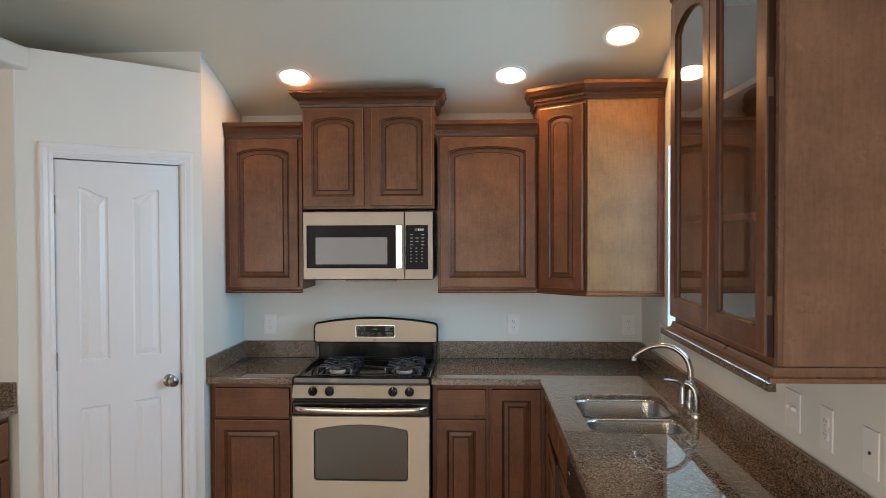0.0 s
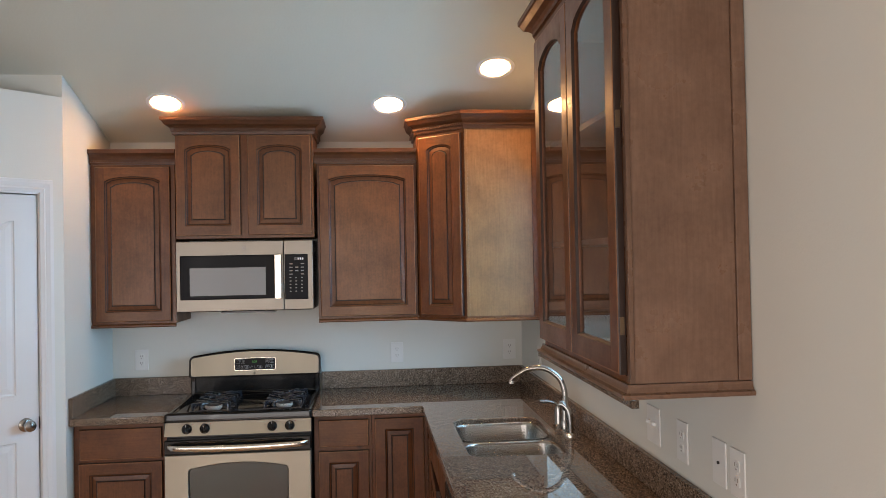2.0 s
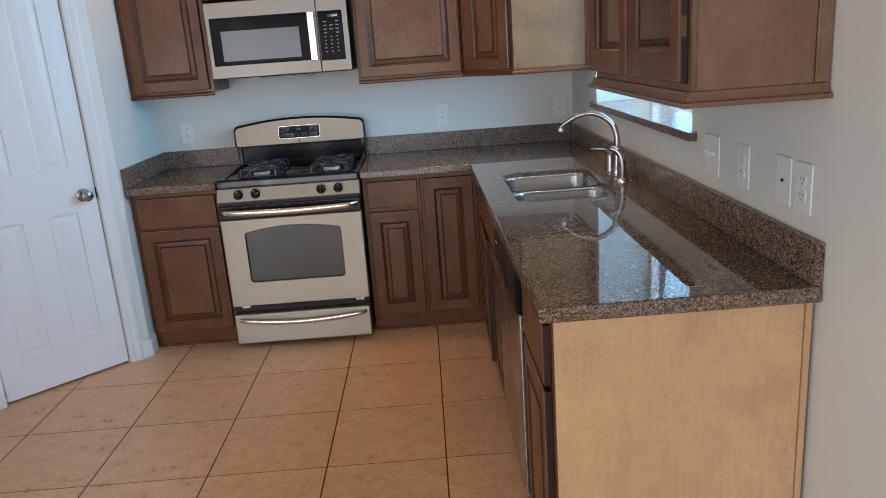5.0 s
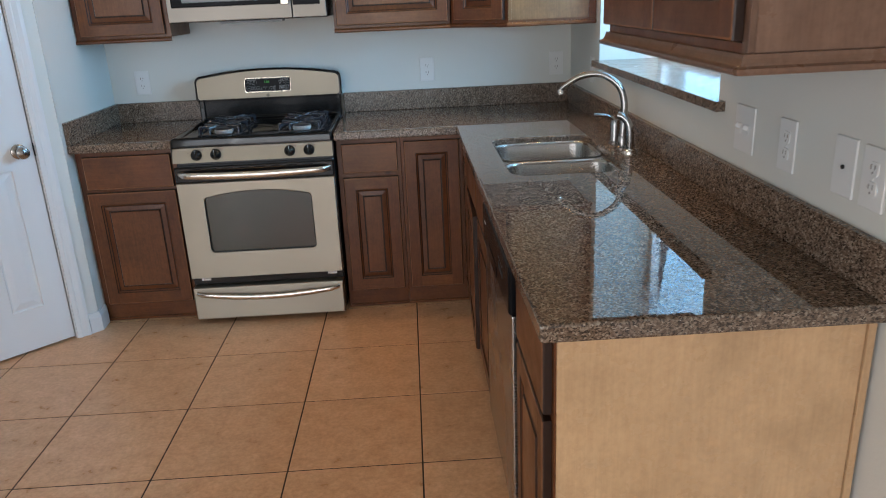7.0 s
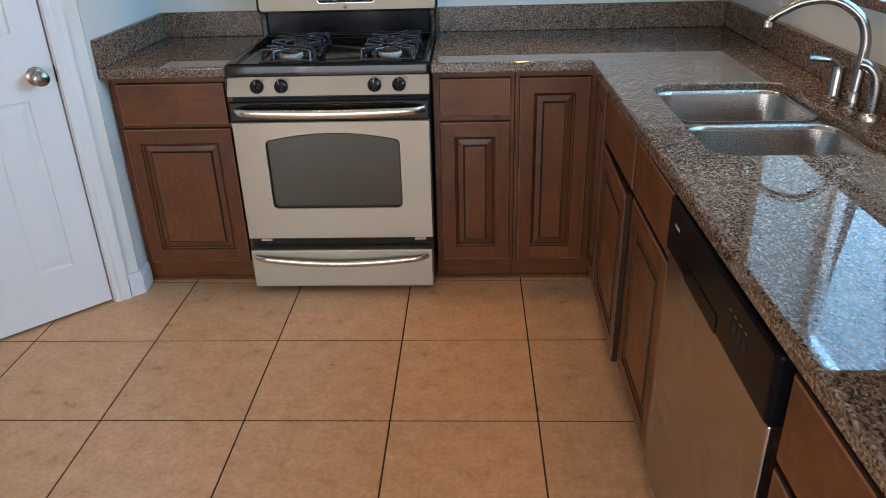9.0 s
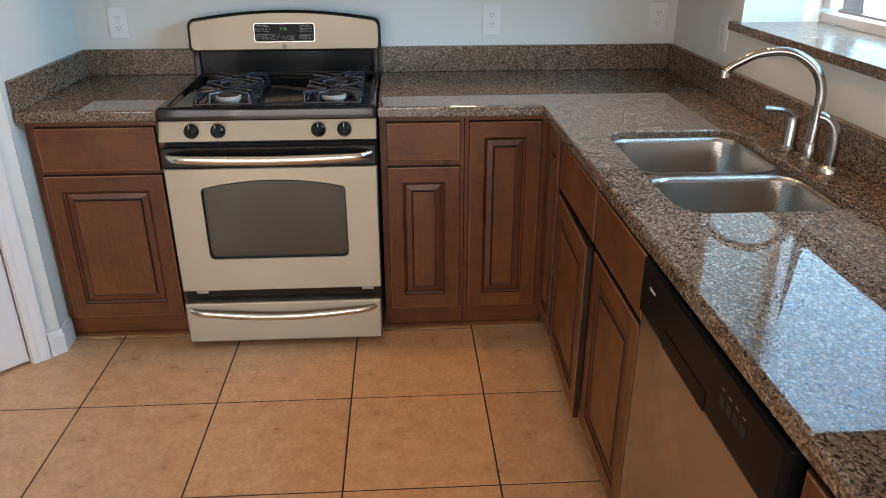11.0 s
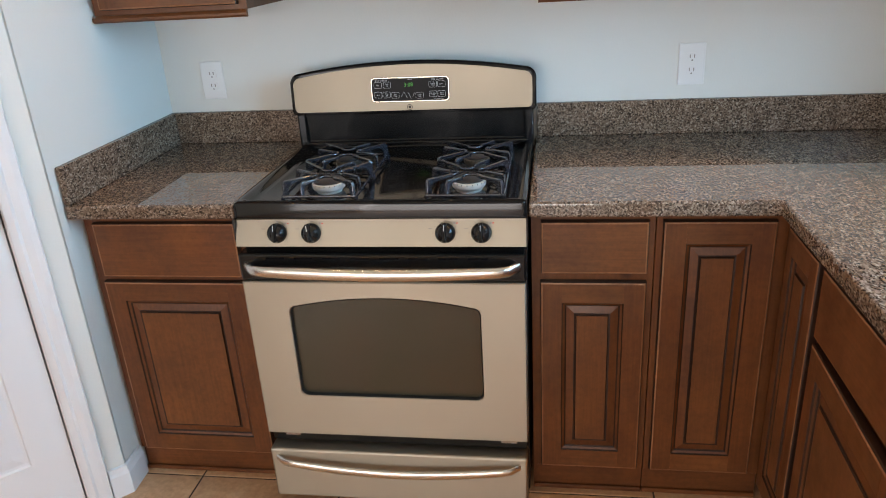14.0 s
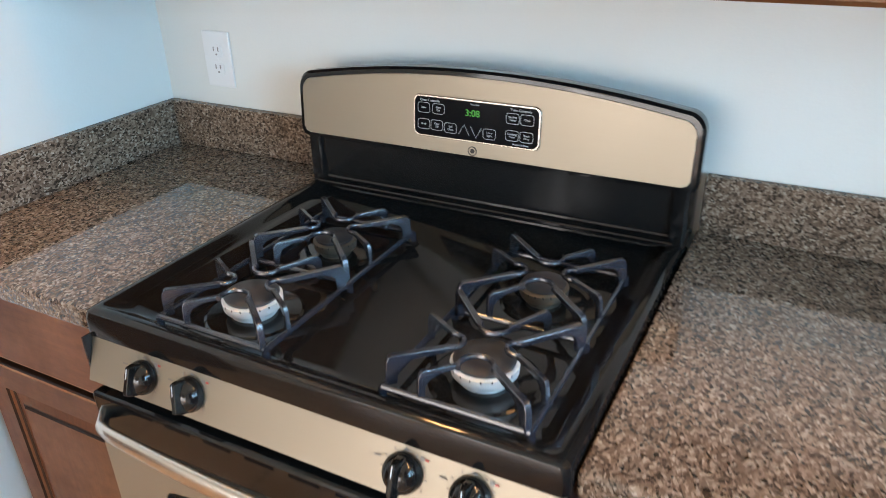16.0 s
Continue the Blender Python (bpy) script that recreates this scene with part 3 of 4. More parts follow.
def door_rails(door, w, h, arch, stile, rail):
    """The cross rails, butted between the stiles and a hair proud of them."""
    y = -0.0203
    part("rail", slab([(stile, y, 0.006), (w - stile, y, 0.006), (w - stile, y, rail), (stile, y, rail)], (0, 0.008, 0)), M_RAIL, door)
    top = outline(stile, w - stile, rail, h - rail, y, bow(arch) if arch else None)[2:]
    part("rail", slab(top + [(stile, y, h - 0.006), (w - stile, y, h - 0.006)], (0, 0.008, 0)), M_RAIL, door)


CROWN = [(0.0, 0.0), (0.012, 0.0), (0.014, 0.016), (0.018, 0.018), (0.020, 0.034), (0.030, 0.044), (0.048, 0.052), (0.060, 0.072), (0.066, 0.074), (0.066, 0.092), (0.0, 0.092)]
CROWN_S = [(0.0, 0.0), (0.012, 0.0), (0.013, 0.012), (0.016, 0.030), (0.024, 0.046), (0.034, 0.056), (0.040, 0.060), (0.042, 0.062), (0.042, 0.084), (0.0, 0.084)]
RAIL = [(0.0, 0.0), (0.010, 0.0), (0.016, 0.006), (0.016, 0.012), (0.008, 0.020), (0.0, 0.020)]


def crown(parent, path, z, prof=CROWN, rope=(0.019, 0.026)):
    bm = bmesh.new()
    sweep(bm, [(o, z + h) for o, h in prof], path)
    part("crown_moulding", bm, M_CROWN, parent)
    bm = bmesh.new()
    pts = [Vector(p) for p in path]
    for a, b in zip(pts, pts[1:]):
        d = (b - a).normalized()
        nrm = Vector((d.y, -d.x))
        n = int((b - a).length / 0.0125)
        for i in range(n):
            c = a + d * (i + 0.5) * (b - a).length / n + nrm * rope[0]
            q = [Vector((c.x, c.y, z + rope[1])) + Vector((d.x, d.y, 0)) * (0.0055 * sx + 0.003 * sz) + Vector((nrm.x, nrm.y, 0)) * (0.005 * sy) + Vector((0, 0, 0.007 * sz)) for sx in (-1, 1) for sy in (-1, 1) for sz in (-1, 1)]
            vs = [bm.verts.new(p) for p in q]
            for f in ((0, 1, 3, 2), (4, 6, 7, 5), (0, 4, 5, 1), (2, 3, 7, 6), (0, 2, 6, 4), (1, 5, 7, 3)):
                bm.faces.new([vs[k] for k in f])
    tagged(part("rope_bead", bm, M_CROWN, parent, "carved rope bead"), kind="stuff")


def light_rail(parent, path, z):
    bm = bmesh.new()
    sweep(bm, [(o, z + h) for o, h in RAIL], path)
    part("light_rail", bm, M_WOODH, parent)


def upper(name, x0, x1, yf, z0, z1, label, crown_path, big, doors, rail_path=None, arch=0.027):
    c = empty(name, pose(0, 0, 0), label, "wall cabinet", "stained wall cabinets")
    bm = boxm(x0, x1, yf, -0.002, z0, z1, 0.0015, 1)
    part("body", bm, M_WOOD, c)
    crown(c, crown_path, z1 - 0.012, CROWN if big else CROWN_S, (0.017, 0.026) if big else (0.016, 0.020))
    if rail_path:
        light_rail(c, rail_path, z0 - 0.0195)
    for a, b, lo, hi in doors:
        cab_door(c, "cabinet_door", a, lo, b - a, hi - lo, yf - 0.002, arch)
    return c


UF = -0.335
upper("wall_cabinet", XL + 0.003, -0.402, UF, 1.39, 2.31, "stained maple wall cabinet with one arched door beside the pantry",
      [(XL + 0.003, UF), (-0.392, UF)], False, [(-0.838, -0.425, 1.405, 2.285)], [(XL + 0.003, UF), (-0.402, UF)])
UM = -0.375
upper("wall_cabinet", -0.388, 0.386, UM, 1.868, 2.475, "stained maple cabinet with two arched doors above the microwave",
      [(-0.388, -0.01), (-0.388, UM), (0.386, UM), (0.386, -0.01)], True, [(-0.383, -0.024, 1.885, 2.457), (0.018, 0.376, 1.885, 2.457)])
upper("wall_cabinet", 0.404, 0.985, UF, 1.39, 2.31, "wide stained maple wall cabinet with one arched raised-panel door",
      [(0.390, UF), (0.985, UF)], False, [(0.418, 0.972, 1.405, 2.285)], [(0.404, UF), (0.985, UF)])


def corner_cabinet():
    c = empty("corner_wall_cabinet", pose(0, 0, 0), "tall stained maple corner cabinet with angled door and worn side", "corner cabinet", "stained wall cabinets")
    a, b = (0.990, -0.335), (1.245, -0.562)
    pts = [(0.990, -0.002), a, b, (XR - 0.003, -0.562), (XR - 0.003, -0.002)]
    z0, z1 = 1.39, 2.475
    bm = slab([(x, y, z0) for x, y in pts], (0, 0, z1 - z0))
    part("body", bm, M_WOOD, c)
    crown(c, [(0.990, -0.02), a, b, (XR - 0.003, -0.562)], z1 - 0.012)
    light_rail(c, [a, b, (XR - 0.003, -0.562)], z0 - 0.0195)
    part("side_panel", boxm(1.262, 1.628, -0.566, -0.5625, z0 + 0.012, z1 - 0.014), M_SIDE, c, "worn golden maple side panel")
    part("scribe_strip", boxm(1.630, XR - 0.004, -0.570, -0.5625, z0 + 0.012, z1 - 0.014, 0.001, 1), M_WOOD, c)
    part("corner_stile", boxm(1.246, 1.261, -0.570, -0.5625, z0 + 0.012, z1 - 0.014, 0.001, 1), M_SIDE, c)
    ang = math.atan2(b[1] - a[1], b[0] - a[0])
    L = math.hypot(b[0] - a[0], b[1] - a[1])
    m = Matrix.Translation((a[0], a[1], 0)) @ Matrix.Rotation(ang, 4, "Z")
    cab_door(c, "cabinet_door", 0.03, 1.405, L - 0.045, 1.035, -0.002, 0.022, m, stile=0.062)
    return c


corner_cabinet()


def glass_cabinet():
    g = empty("glass_door_cabinet", pose(0, 0, 0), "tall stained maple wall cabinet with two arched glass doors", "glass cabinet", "stained wall cabinets")
    x0, x1, y0, y1, z0, z1 = 1.352, XR - 0.003, -2.905, -2.0, 1.405, 2.54
    t = 0.018
    part("side", boxm(x0, x1, y0, y0 + t, z0, z1), M_SIDEG, g)
    part("side", boxm(x0, x1, y1 - t, y1, z0, z1), M_WOOD, g)
    part("bottom", boxm(x0, x1, y0 + t, y1 - t, z0, z0 + t), M_WOOD, g)
    part("top", boxm(x0, x1, y0 + t, y1 - t, z1 - t, z1), M_WOOD, g)
    part("back", boxm(x1 - 0.008, x1, y0 + t, y1 - t, z0 + t, z1 - t), M_WOOD, g)
    for z in (1.76, 2.12):
        part("shelf", boxm(x0 + 0.03, x1 - 0.009, y0 + t + 0.001, y1 - t - 0.001, z, z + 0.018), M_WOOD, g)
    part("side_panel", boxm(x0 + 0.012, 1.629, y0 - 0.004, y0 - 0.0005, z0 + 0.003, z1 - 0.014), M_SIDEG, g, "worn stained maple side panel")
    part("scribe_strip", boxm(1.631, x1, y0 - 0.010, y0 - 0.0005, z0 + 0.003, z1 - 0.014, 0.001, 1), M_SIDEG, g)
    part("face_stile", boxm(x0 - 0.002, x0 + 0.010, y0 - 0.010, y0 - 0.0005, z0 + 0.003, z1 - 0.014, 0.001, 1), M_SIDEG, g)
    crown(g, [(x1, y1), (x0, y1), (x0, y0), (x1, y0)], z1 - 0.012)
    bm = bmesh.new()
    zb = z0 - 0.034
    sweep(bm, [(0.0, zb), (0.022, zb), (0.025, zb + 0.005), (0.025, zb + 0.011), (0.015, zb + 0.015), (0.012, zb + 0.021), (0.010, zb + 0.027), (0.009, zb + 0.0345), (0.0, zb + 0.0345)], [(x1, y1), (x0, y1), (x0, y0), (x1, y0)])
    part("bottom_moulding", bm, M_SIDEG, g)
    part("bottom_plate", boxm(x0 + 0.001, x1, y0 + 0.001, y1 - 0.001, zb + 0.002, zb + 0.010), M_WOODH, g)
    ym = (y0 + y1) / 2
    for k, (a, b) in enumerate(((y0 + 0.014, ym - 0.002), (ym + 0.002, y1 - 0.008))):
        m = Matrix.Translation((x0 - 0.003, b, z0 + 0.022)) @ Matrix.Rotation(radians(-90), 4, "Z")
        d = part("cabinet_door", door_bm(b - a, z1 - z0 - 0.042, 0.05, open_centre=True, stile=0.062, rail=0.066), [M_WOOD, M_GLAZE_GAP, M_PANEL, M_WORN, M_MID], g)
        d.matrix_basis = m
        door_rails(d, b - a, z1 - z0 - 0.042, 0.05, 0.062, 0.066)
        p = part("glass_pane", boxm(0.058, b - a - 0.058, -0.009, -0.006, 0.060, z1 - z0 - 0.10), M_PANE, d, "clear glass pane")
        p.visible_shadow = False
        for z in (0.10, 0.62, 1.0):
            part("hinge", boxm(-0.003 if k else b - a + 0.0005, -0.0005 if k else b - a + 0.003, -0.016, -0.004, z, z + 0.045), M_BRONZE, d, "small dark hinge")
    return g


M_SIDEG = wood("worn_maple_side", (0.1410, 0.0785, 0.0511), (0.2133, 0.1285, 0.0867), 0.26, blot=0.45)
glass_cabinet()

BZ, KICK, CTB, CT = 0.888, 0.088, 0.890, 0.930
BF = -0.612


def base(name, x0, x1, label, fronts, m=None, depth=0.60, hollow=False, kick=0.012):
    """A base cabinet in its own frame: the face at y = 0, front to -y, x along it."""
    c = empty(name, m, label, "base cabinet", "stained base cabinets")
    bm = bmesh.new()
    if hollow:
        box(bm, x0, x1, 0.0, 0.02, KICK, BZ)
        box(bm, x0, x0 + 0.018, 0.021, depth, KICK, BZ)
        box(bm, x1 - 0.018, x1, 0.021, depth, KICK, BZ)
        box(bm, x0 + 0.019, x1 - 0.019, 0.021, depth, KICK, KICK + 0.018)
    else:
        box(bm, x0, x1, 0.0, depth, KICK, BZ, 0.001, 1)
    part("body", bm, M_WOOD, c)
    part("toe_kick", boxm(x0, x1, kick, kick + 0.018, 0.0, KICK - 0.001), M_WOODH, c)
    if kick < 0.05:
        part("shoe_strip", boxm(x0, x1, kick - 0.010, kick - 0.001, 0.0, 0.014, 0.002, 1), M_WOODH, c)
    for kind, a, b, lo, hi in fronts:
        if kind == "drawer":
            cab_door(c, "drawer_front", a, lo, b - a, hi - lo, -0.001, slab_front=True)
        else:
            w = b - a
            d = cab_door(c, "cabinet_door", a, lo, w, hi - lo, -0.001, stile=0.056 if w > 0.25 else 0.045, rail=0.060)
            if kind == "ajar":
                d.matrix_basis = d.matrix_basis @ pose(0, -0.002, 0, 0, 0, -1.8)
    return c


NORTH = pose(0, BF, 0)
base("base_cabinet", XL + 0.003, -0.387, "stained maple base cabinet with drawer and door beside the pantry",
     [("drawer", -0.832, -0.412, 0.700, 0.862), ("door", -0.838, -0.410, 0.098, 0.684)], NORTH)
base("base_cabinet", 0.387, 0.699, "narrow stained maple base cabinet with drawer over door", [("drawer", 0.412, 0.682, 0.718, 0.862), ("door", 0.410, 0.682, 0.100, 0.694)], NORTH)
base("base_cabinet", 0.701, 1.018, "stained maple corner base cabinet with a full-height door", [("door", 0.716, 0.985, 0.100, 0.862)], NORTH)
PX = 1.020
EAST = Matrix.Translation((PX, 0, 0)) @ Matrix.Rotation(radians(-90), 4, "Z")
# in EAST, x runs along -y of the room
base("base_cabinet", 0.650, 0.893, "narrow corner base cabinet with a full-height stained door", [("door", 0.664, 0.880, 0.100, 0.862)], EAST, kick=0.07)
base("sink_base_cabinet", 0.895, 1.838, "stained maple sink base with two false drawers and two doors",
     [("drawer", 0.908, 1.383, 0.700, 0.862), ("drawer", 1.396, 1.828, 0.700, 0.862), ("ajar", 0.912, 1.383, 0.100, 0.686), ("door", 1.400, 1.824, 0.100, 0.686)], EAST, hollow=True, kick=0.07)
endcab = base("base_cabinet", 2.492, 2.905, "stained maple end base cabinet with pale side panel", [("drawer", 2.508, 2.885, 0.700, 0.862), ("door", 2.508, 2.885, 0.100, 0.684)], EAST, kick=0.07)
part("end_panel", boxm(2.9055, 2.912, 0.004, 0.62, 0.0, BZ), M_END, endcab, "pale worn maple end panel")
part("end_stile", boxm(2.9055, 2.918, 0.622, 0.638, 0.0, BZ, 0.001, 1), M_END, endcab)


def dishwasher():
    d = empty("dishwasher", EAST, "built-in dishwasher with satin stainless door and black control strip", "dishwasher")
    a, b = 1.848, 2.488
    part("tub", boxm(a + 0.004, b - 0.004, 0.03, 0.58, 0.02, 0.872), M_BLACKP, d)
    part("door_panel", boxm(a, b - 0.006, -0.028, 0.029, 0.10, 0.740, 0.004), M_DWSTEEL, d, "satin stainless door")
    bm = bmesh.new()
    box(bm, a - 0.002, b, -0.037, 0.029, 0.743, 0.878, 0.010, 3)
    part("control_strip", bm, M_STRIP, d, "black control strip")
    part("pull_recess", boxm(a + 0.16, b - 0.26, -0.0385, -0.0368, 0.747, 0.786, 0.0007, 1), M_PANELBLACK, d)
    part("logo_plate", boxm(a + 0.058, a + 0.092, -0.0376, -0.0370, 0.823, 0.829), M_PRINT, d)
    for k in range(4):
        x = a + 0.43 + k * 0.026
        part("button", boxm(x, x + 0.018, -0.0376, -0.0370, 0.802, 0.822), M_BUTTON, d)
        part("button_mark", boxm(x + 0.003, x + 0.013, -0.0375, -0.0370, 0.833, 0.836), M_DIM, d)
    part("toe_panel", boxm(a + 0.004, b - 0.004, 0.070, 0.086, 0.0, 0.096), M_BLACKP, d)
    return d


dishwasher()

# ---- granite ----
SX0, SX1, SY0, SY1 = 1.098, 1.512, -1.745, -1.047


def countertop(label, outer, holes):
    top = tagged(part("countertop", flat_mesh(outer, holes, CTB, CT), M_GRANITE), label, "countertop")
    bv = top.modifiers.new("edge", "BEVEL")
    bv.width, bv.segments, bv.limit_method, bv.angle_limit = 0.007, 4, "ANGLE", radians(60)


countertop("polished speckled brown granite counter beside the range", [(XL + 0.002, -0.002), (XL + 0.002, -0.677), (-0.384, -0.677), (-0.384, -0.002)], [])
countertop("L-shaped polished speckled brown granite counter with sink cutout",
           [(0.384, -0.002), (0.384, -0.677), (0.975, -0.677), (0.985, -2.945), (XR - 0.002, -2.945), (XR - 0.002, -0.002)], [rounded(SX0, SX1, SY0, SY1, 0.07)[::-1]])


def splash(x0, x1, y0, y1, label="polished brown granite backsplash strip"):
    return tagged(part("backsplash", boxm(x0, x1, y0, y1, CT + 0.0005, 1.037, 0.002, 1), M_SPLASH), label, "backsplash", "granite backsplash strips")


splash(XL + 0.002, -0.390, -0.022, -0.001)
splash(XL + 0.002, XL + 0.022, -0.672, -0.023)
splash(0.390, XR - 0.023, -0.022, -0.001)
splash(XR - 0.022, XR - 0.001, -2.940, -0.001)


def sink():
    s = empty("sink", pose(0, 0, 0), "double-bowl undermount stainless steel sink", "sink")
    top = CT - 0.022
    for y0, y1 in ((-1.402, SY1 - 0.001), (SY0 + 0.001, -1.430)):
        bm = bmesh.new()
        lo = []
        for g, z, r in ((0.0, top - 0.004, 0.070), (0.0, top, 0.070), (0.004, top + 0.0005, 0.068), (0.010, top - 0.004, 0.064), (0.013, top - 0.014, 0.062), (0.020, top - 0.150, 0.055), (0.036, top - 0.185, 0.05), (0.08, top - 0.193, 0.04)):
            lo.append([(x, y, z) for x, y in rounded(SX0 + 0.001 + g, SX1 - 0.001 - g, y0 + g, y1 - g, r)])
        rings(bm, lo)
        smooth(part("bowl", bm, M_SINK, s), 50)
    bowls = [rounded(SX0 + 0.003, SX1 - 0.003, y0 + 0.002, y1 - 0.002, 0.069)[::-1] for y0, y1 in ((-1.402, SY1 - 0.001), (SY0 + 0.001, -1.430))]
    part("rim", flat_mesh([(SX0 - 0.02, SY0 - 0.02), (SX1 + 0.02, SY0 - 0.02), (SX1 + 0.02, SY1 + 0.02), (SX0 - 0.02, SY1 + 0.02)], bowls, top - 0.0075, top - 0.0045), M_SINK, s)
    for y in (-1.225, -1.59):
        bm = bmesh.new()
        lathe(bm, ((SX0 + SX1) / 2, y, top - 0.1925), (0, 0, 1), [(0, 0.044), (0.002, 0.042), (0.0025, 0.034), (0.0005, 0.026), (0.0008, 0.002)])
        smooth(part("drain", bm, M_CHROME, s))
    return s


sink()


def faucet():
    f = empty("faucet", pose(1.582, -1.368, CT), "brushed nickel gooseneck kitchen faucet with side lever and sprayer", "faucet")
    bm = bmesh.new()
    lathe(bm, (0, 0, 0), (0, 0, 1), [(0, 0.030), (0.005, 0.030), (0.008, 0.022), (0.010, 0.019), (0.045, 0.018), (0.048, 0.0165)])
    smooth(part("base_collar", bm, M_CHROME, f))
    bm = bmesh.new()
    pts = arc_pts([(0, 0, 0.04), (0.004, 0.003, 0.12), (0.002, 0.006, 0.19), (-0.022, 0.015, 0.244), (-0.080, 0.037, 0.282), (-0.148, 0.064, 0.277), (-0.202, 0.085, 0.246), (-0.224, 0.094, 0.226)], 7)
    tube(bm, pts, [0.0146 - 0.0040 * i / len(pts) for i in range(len(pts))], 14, None, (0.387, 0.922, 0))
    smooth(part("spout", bm, M_CHROME, f))
    bm = bmesh.new()
    disc(bm, (-0.2265, 0.0950, 0.208), 0.0115, (0, 0, 1), 14, 0.018)
    part("aerator", bm, M_CHROMED, f)
    bm = bmesh.new()
    lathe(bm, (0.0, 0.112, 0), (0, 0, 1), [(0, 0.026), (0.005, 0.026), (0.008, 0.0205), (0.012, 0.0190), (0.078, 0.0190), (0.092, 0.0150), (0.097, 0.002)])
    smooth(part("valve_body", bm, M_CHROME, f))
    bm = bmesh.new()
    tube(bm, arc_pts([(0.002, 0.112, 0.085), (-0.018, 0.114, 0.105), (-0.05, 0.118, 0.112), (-0.085, 0.122, 0.114)], 6), 0.0095, 12, (1.25, 0.85))
    smooth(part("lever", bm, M_CHROME, f))
    bm = bmesh.new()
    lathe(bm, (-0.004, -0.112, 0), (0, 0, 1), [(0, 0.026), (0.005, 0.026), (0.014, 0.023), (0.018, 0.016), (0.020, 0.016)])
    smooth(part("sprayer_base", bm, M_CHROMED, f))
    bm = bmesh.new()
    tube(bm, arc_pts([(-0.004, -0.112, 0.018), (-0.004, -0.112, 0.075), (-0.012, -0.108, 0.115), (-0.030, -0.100, 0.138), (-0.046, -0.092, 0.143)], 6), 0.0148, 14, None, (0.43, 0.90, 0))
    smooth(part("sprayer", bm, M_CHROME, f, "grey nickel pull-out sprayer"))
    return f


faucet()


def wall_plate(m, kind, w=0.079):
    p = empty("wall_outlet" if kind == "outlet" else "light_switch" if kind == "switch" else "wall_jack", m,
              {"outlet": "white duplex power outlet on the wall", "switch": "white two-gang toggle switch plate", "jack": "white plate with a cable jack"}[kind],
              {"outlet": "outlet", "switch": "switch", "jack": "jack"}[kind], "wall plates")
    part("plate", boxm(-w / 2, w / 2, -0.006, -0.0005, -0.063, 0.063, 0.0025), M_PLATE, p)
    if kind == "outlet":
        for z in (0.020, -0.020):
            bm = bmesh.new()
            lp = [[(x * 1.0, y, q + z) for x, q in [(a, b) for a, b in rounded(-0.0165, 0.0165, -0.0145, 0.0145, 0.009)]] for y in (-0.005, -0.0085)]
            rings(bm, lp)
            r = part("receptacle", bm, M_PLATE, p)
            for x in (-0.0065, 0.0065):
                part("slot", boxm(x - 0.0014, x + 0.0014, -0.0092, -0.0082, z - 0.001, z + 0.009), M_GREY, r)
            bm = bmesh.new()
            disc(bm, (0, -0.0092, z - 0.008), 0.0026, (0, 1, 0), 10, 0.001)
            part("ground_hole", bm, M_GREY, r)
        bm = bmesh.new()
        disc(bm, (0, -0.0072, 0), 0.003, (0, 1, 0), 10, 0.002)
        part("screw", bm, M_PLATE, p)
    elif kind == "switch":
        for x in (-0.023, 0.023):
            part("toggle_frame", boxm(x - 0.008, x + 0.008, -0.0075, -0.0055, -0.014, 0.014, 0.001, 1), M_PLATE, p)
            t = part("toggle", boxm(-0.005, 0.005, -0.016, 0.0, -0.006, 0.006, 0.0015, 1), M_PLATE, p)
            t.matrix_basis = pose(x, -0.0065, 0.004, -25)
    else:
        bm = bmesh.new()
        disc(bm, (0, -0.006, 0), 0.0045, (0, -1, 0), 12, 0.004)
        part("jack", bm, M_SLOT, p)
    return p


for x in (-0.698, 0.864, 1.585):
    wall_plate(pose(x, 0, 1.143), "outlet")
FACE_E = Matrix.Rotation(radians(-90), 4, "Z")


def on_east(y, z):
    return Matrix.Translation((XR, y, z)) @ FACE_E


wall_plate(on_east(-0.512, 1.15), "outlet")
wall_plate(on_east(-2.245, 1.148), "switch", 0.115)
wall_plate(on_east(-2.480, 1.148), "outlet")
wall_plate(on_east(-2.725, 1.150), "jack")
wall_plate(on_east(-2.828, 1.148), "outlet")


def recessed_light(x, y):
    n = Vector((0, SLOPE, 1)).normalized()
    m = Matrix.Translation((x, y, ceil_z(y))) @ n.to_track_quat("Z", "Y").to_matrix().to_4x4()
    c = empty("recessed_light", m, "lit round recessed ceiling light with white trim", "ceiling light", "recessed ceiling lights")
    bm = bmesh.new()
    lp = [[(r * math.cos(a), r * math.sin(a), z) for a in [2 * math.pi * i / 36 for i in range(36)]] for r, z in ((0.104, -0.0005), (0.103, -0.004), (0.094, -0.007), (0.082, -0.004), (0.079, -0.001))]
    rings(bm, lp, False)
    smooth(part("trim_ring", bm, M_TRIM, c))
    bm = bmesh.new()
    lathe(bm, (0, 0, -0.0015), (0, 0, -1), [(0, 0.0780), (0.0015, 0.0770), (0.003, 0.066), (0.004, 0.045), (0.0045, 0.002)], 36)
    smooth(part("lens", bm, M_LAMP, c, "glowing domed lens"))
    return c


for x, y in ((-0.42, -0.436), (0.83, -0.424), (1.395, -0.783)):
    recessed_light(x, y)

# ---- microwave ----


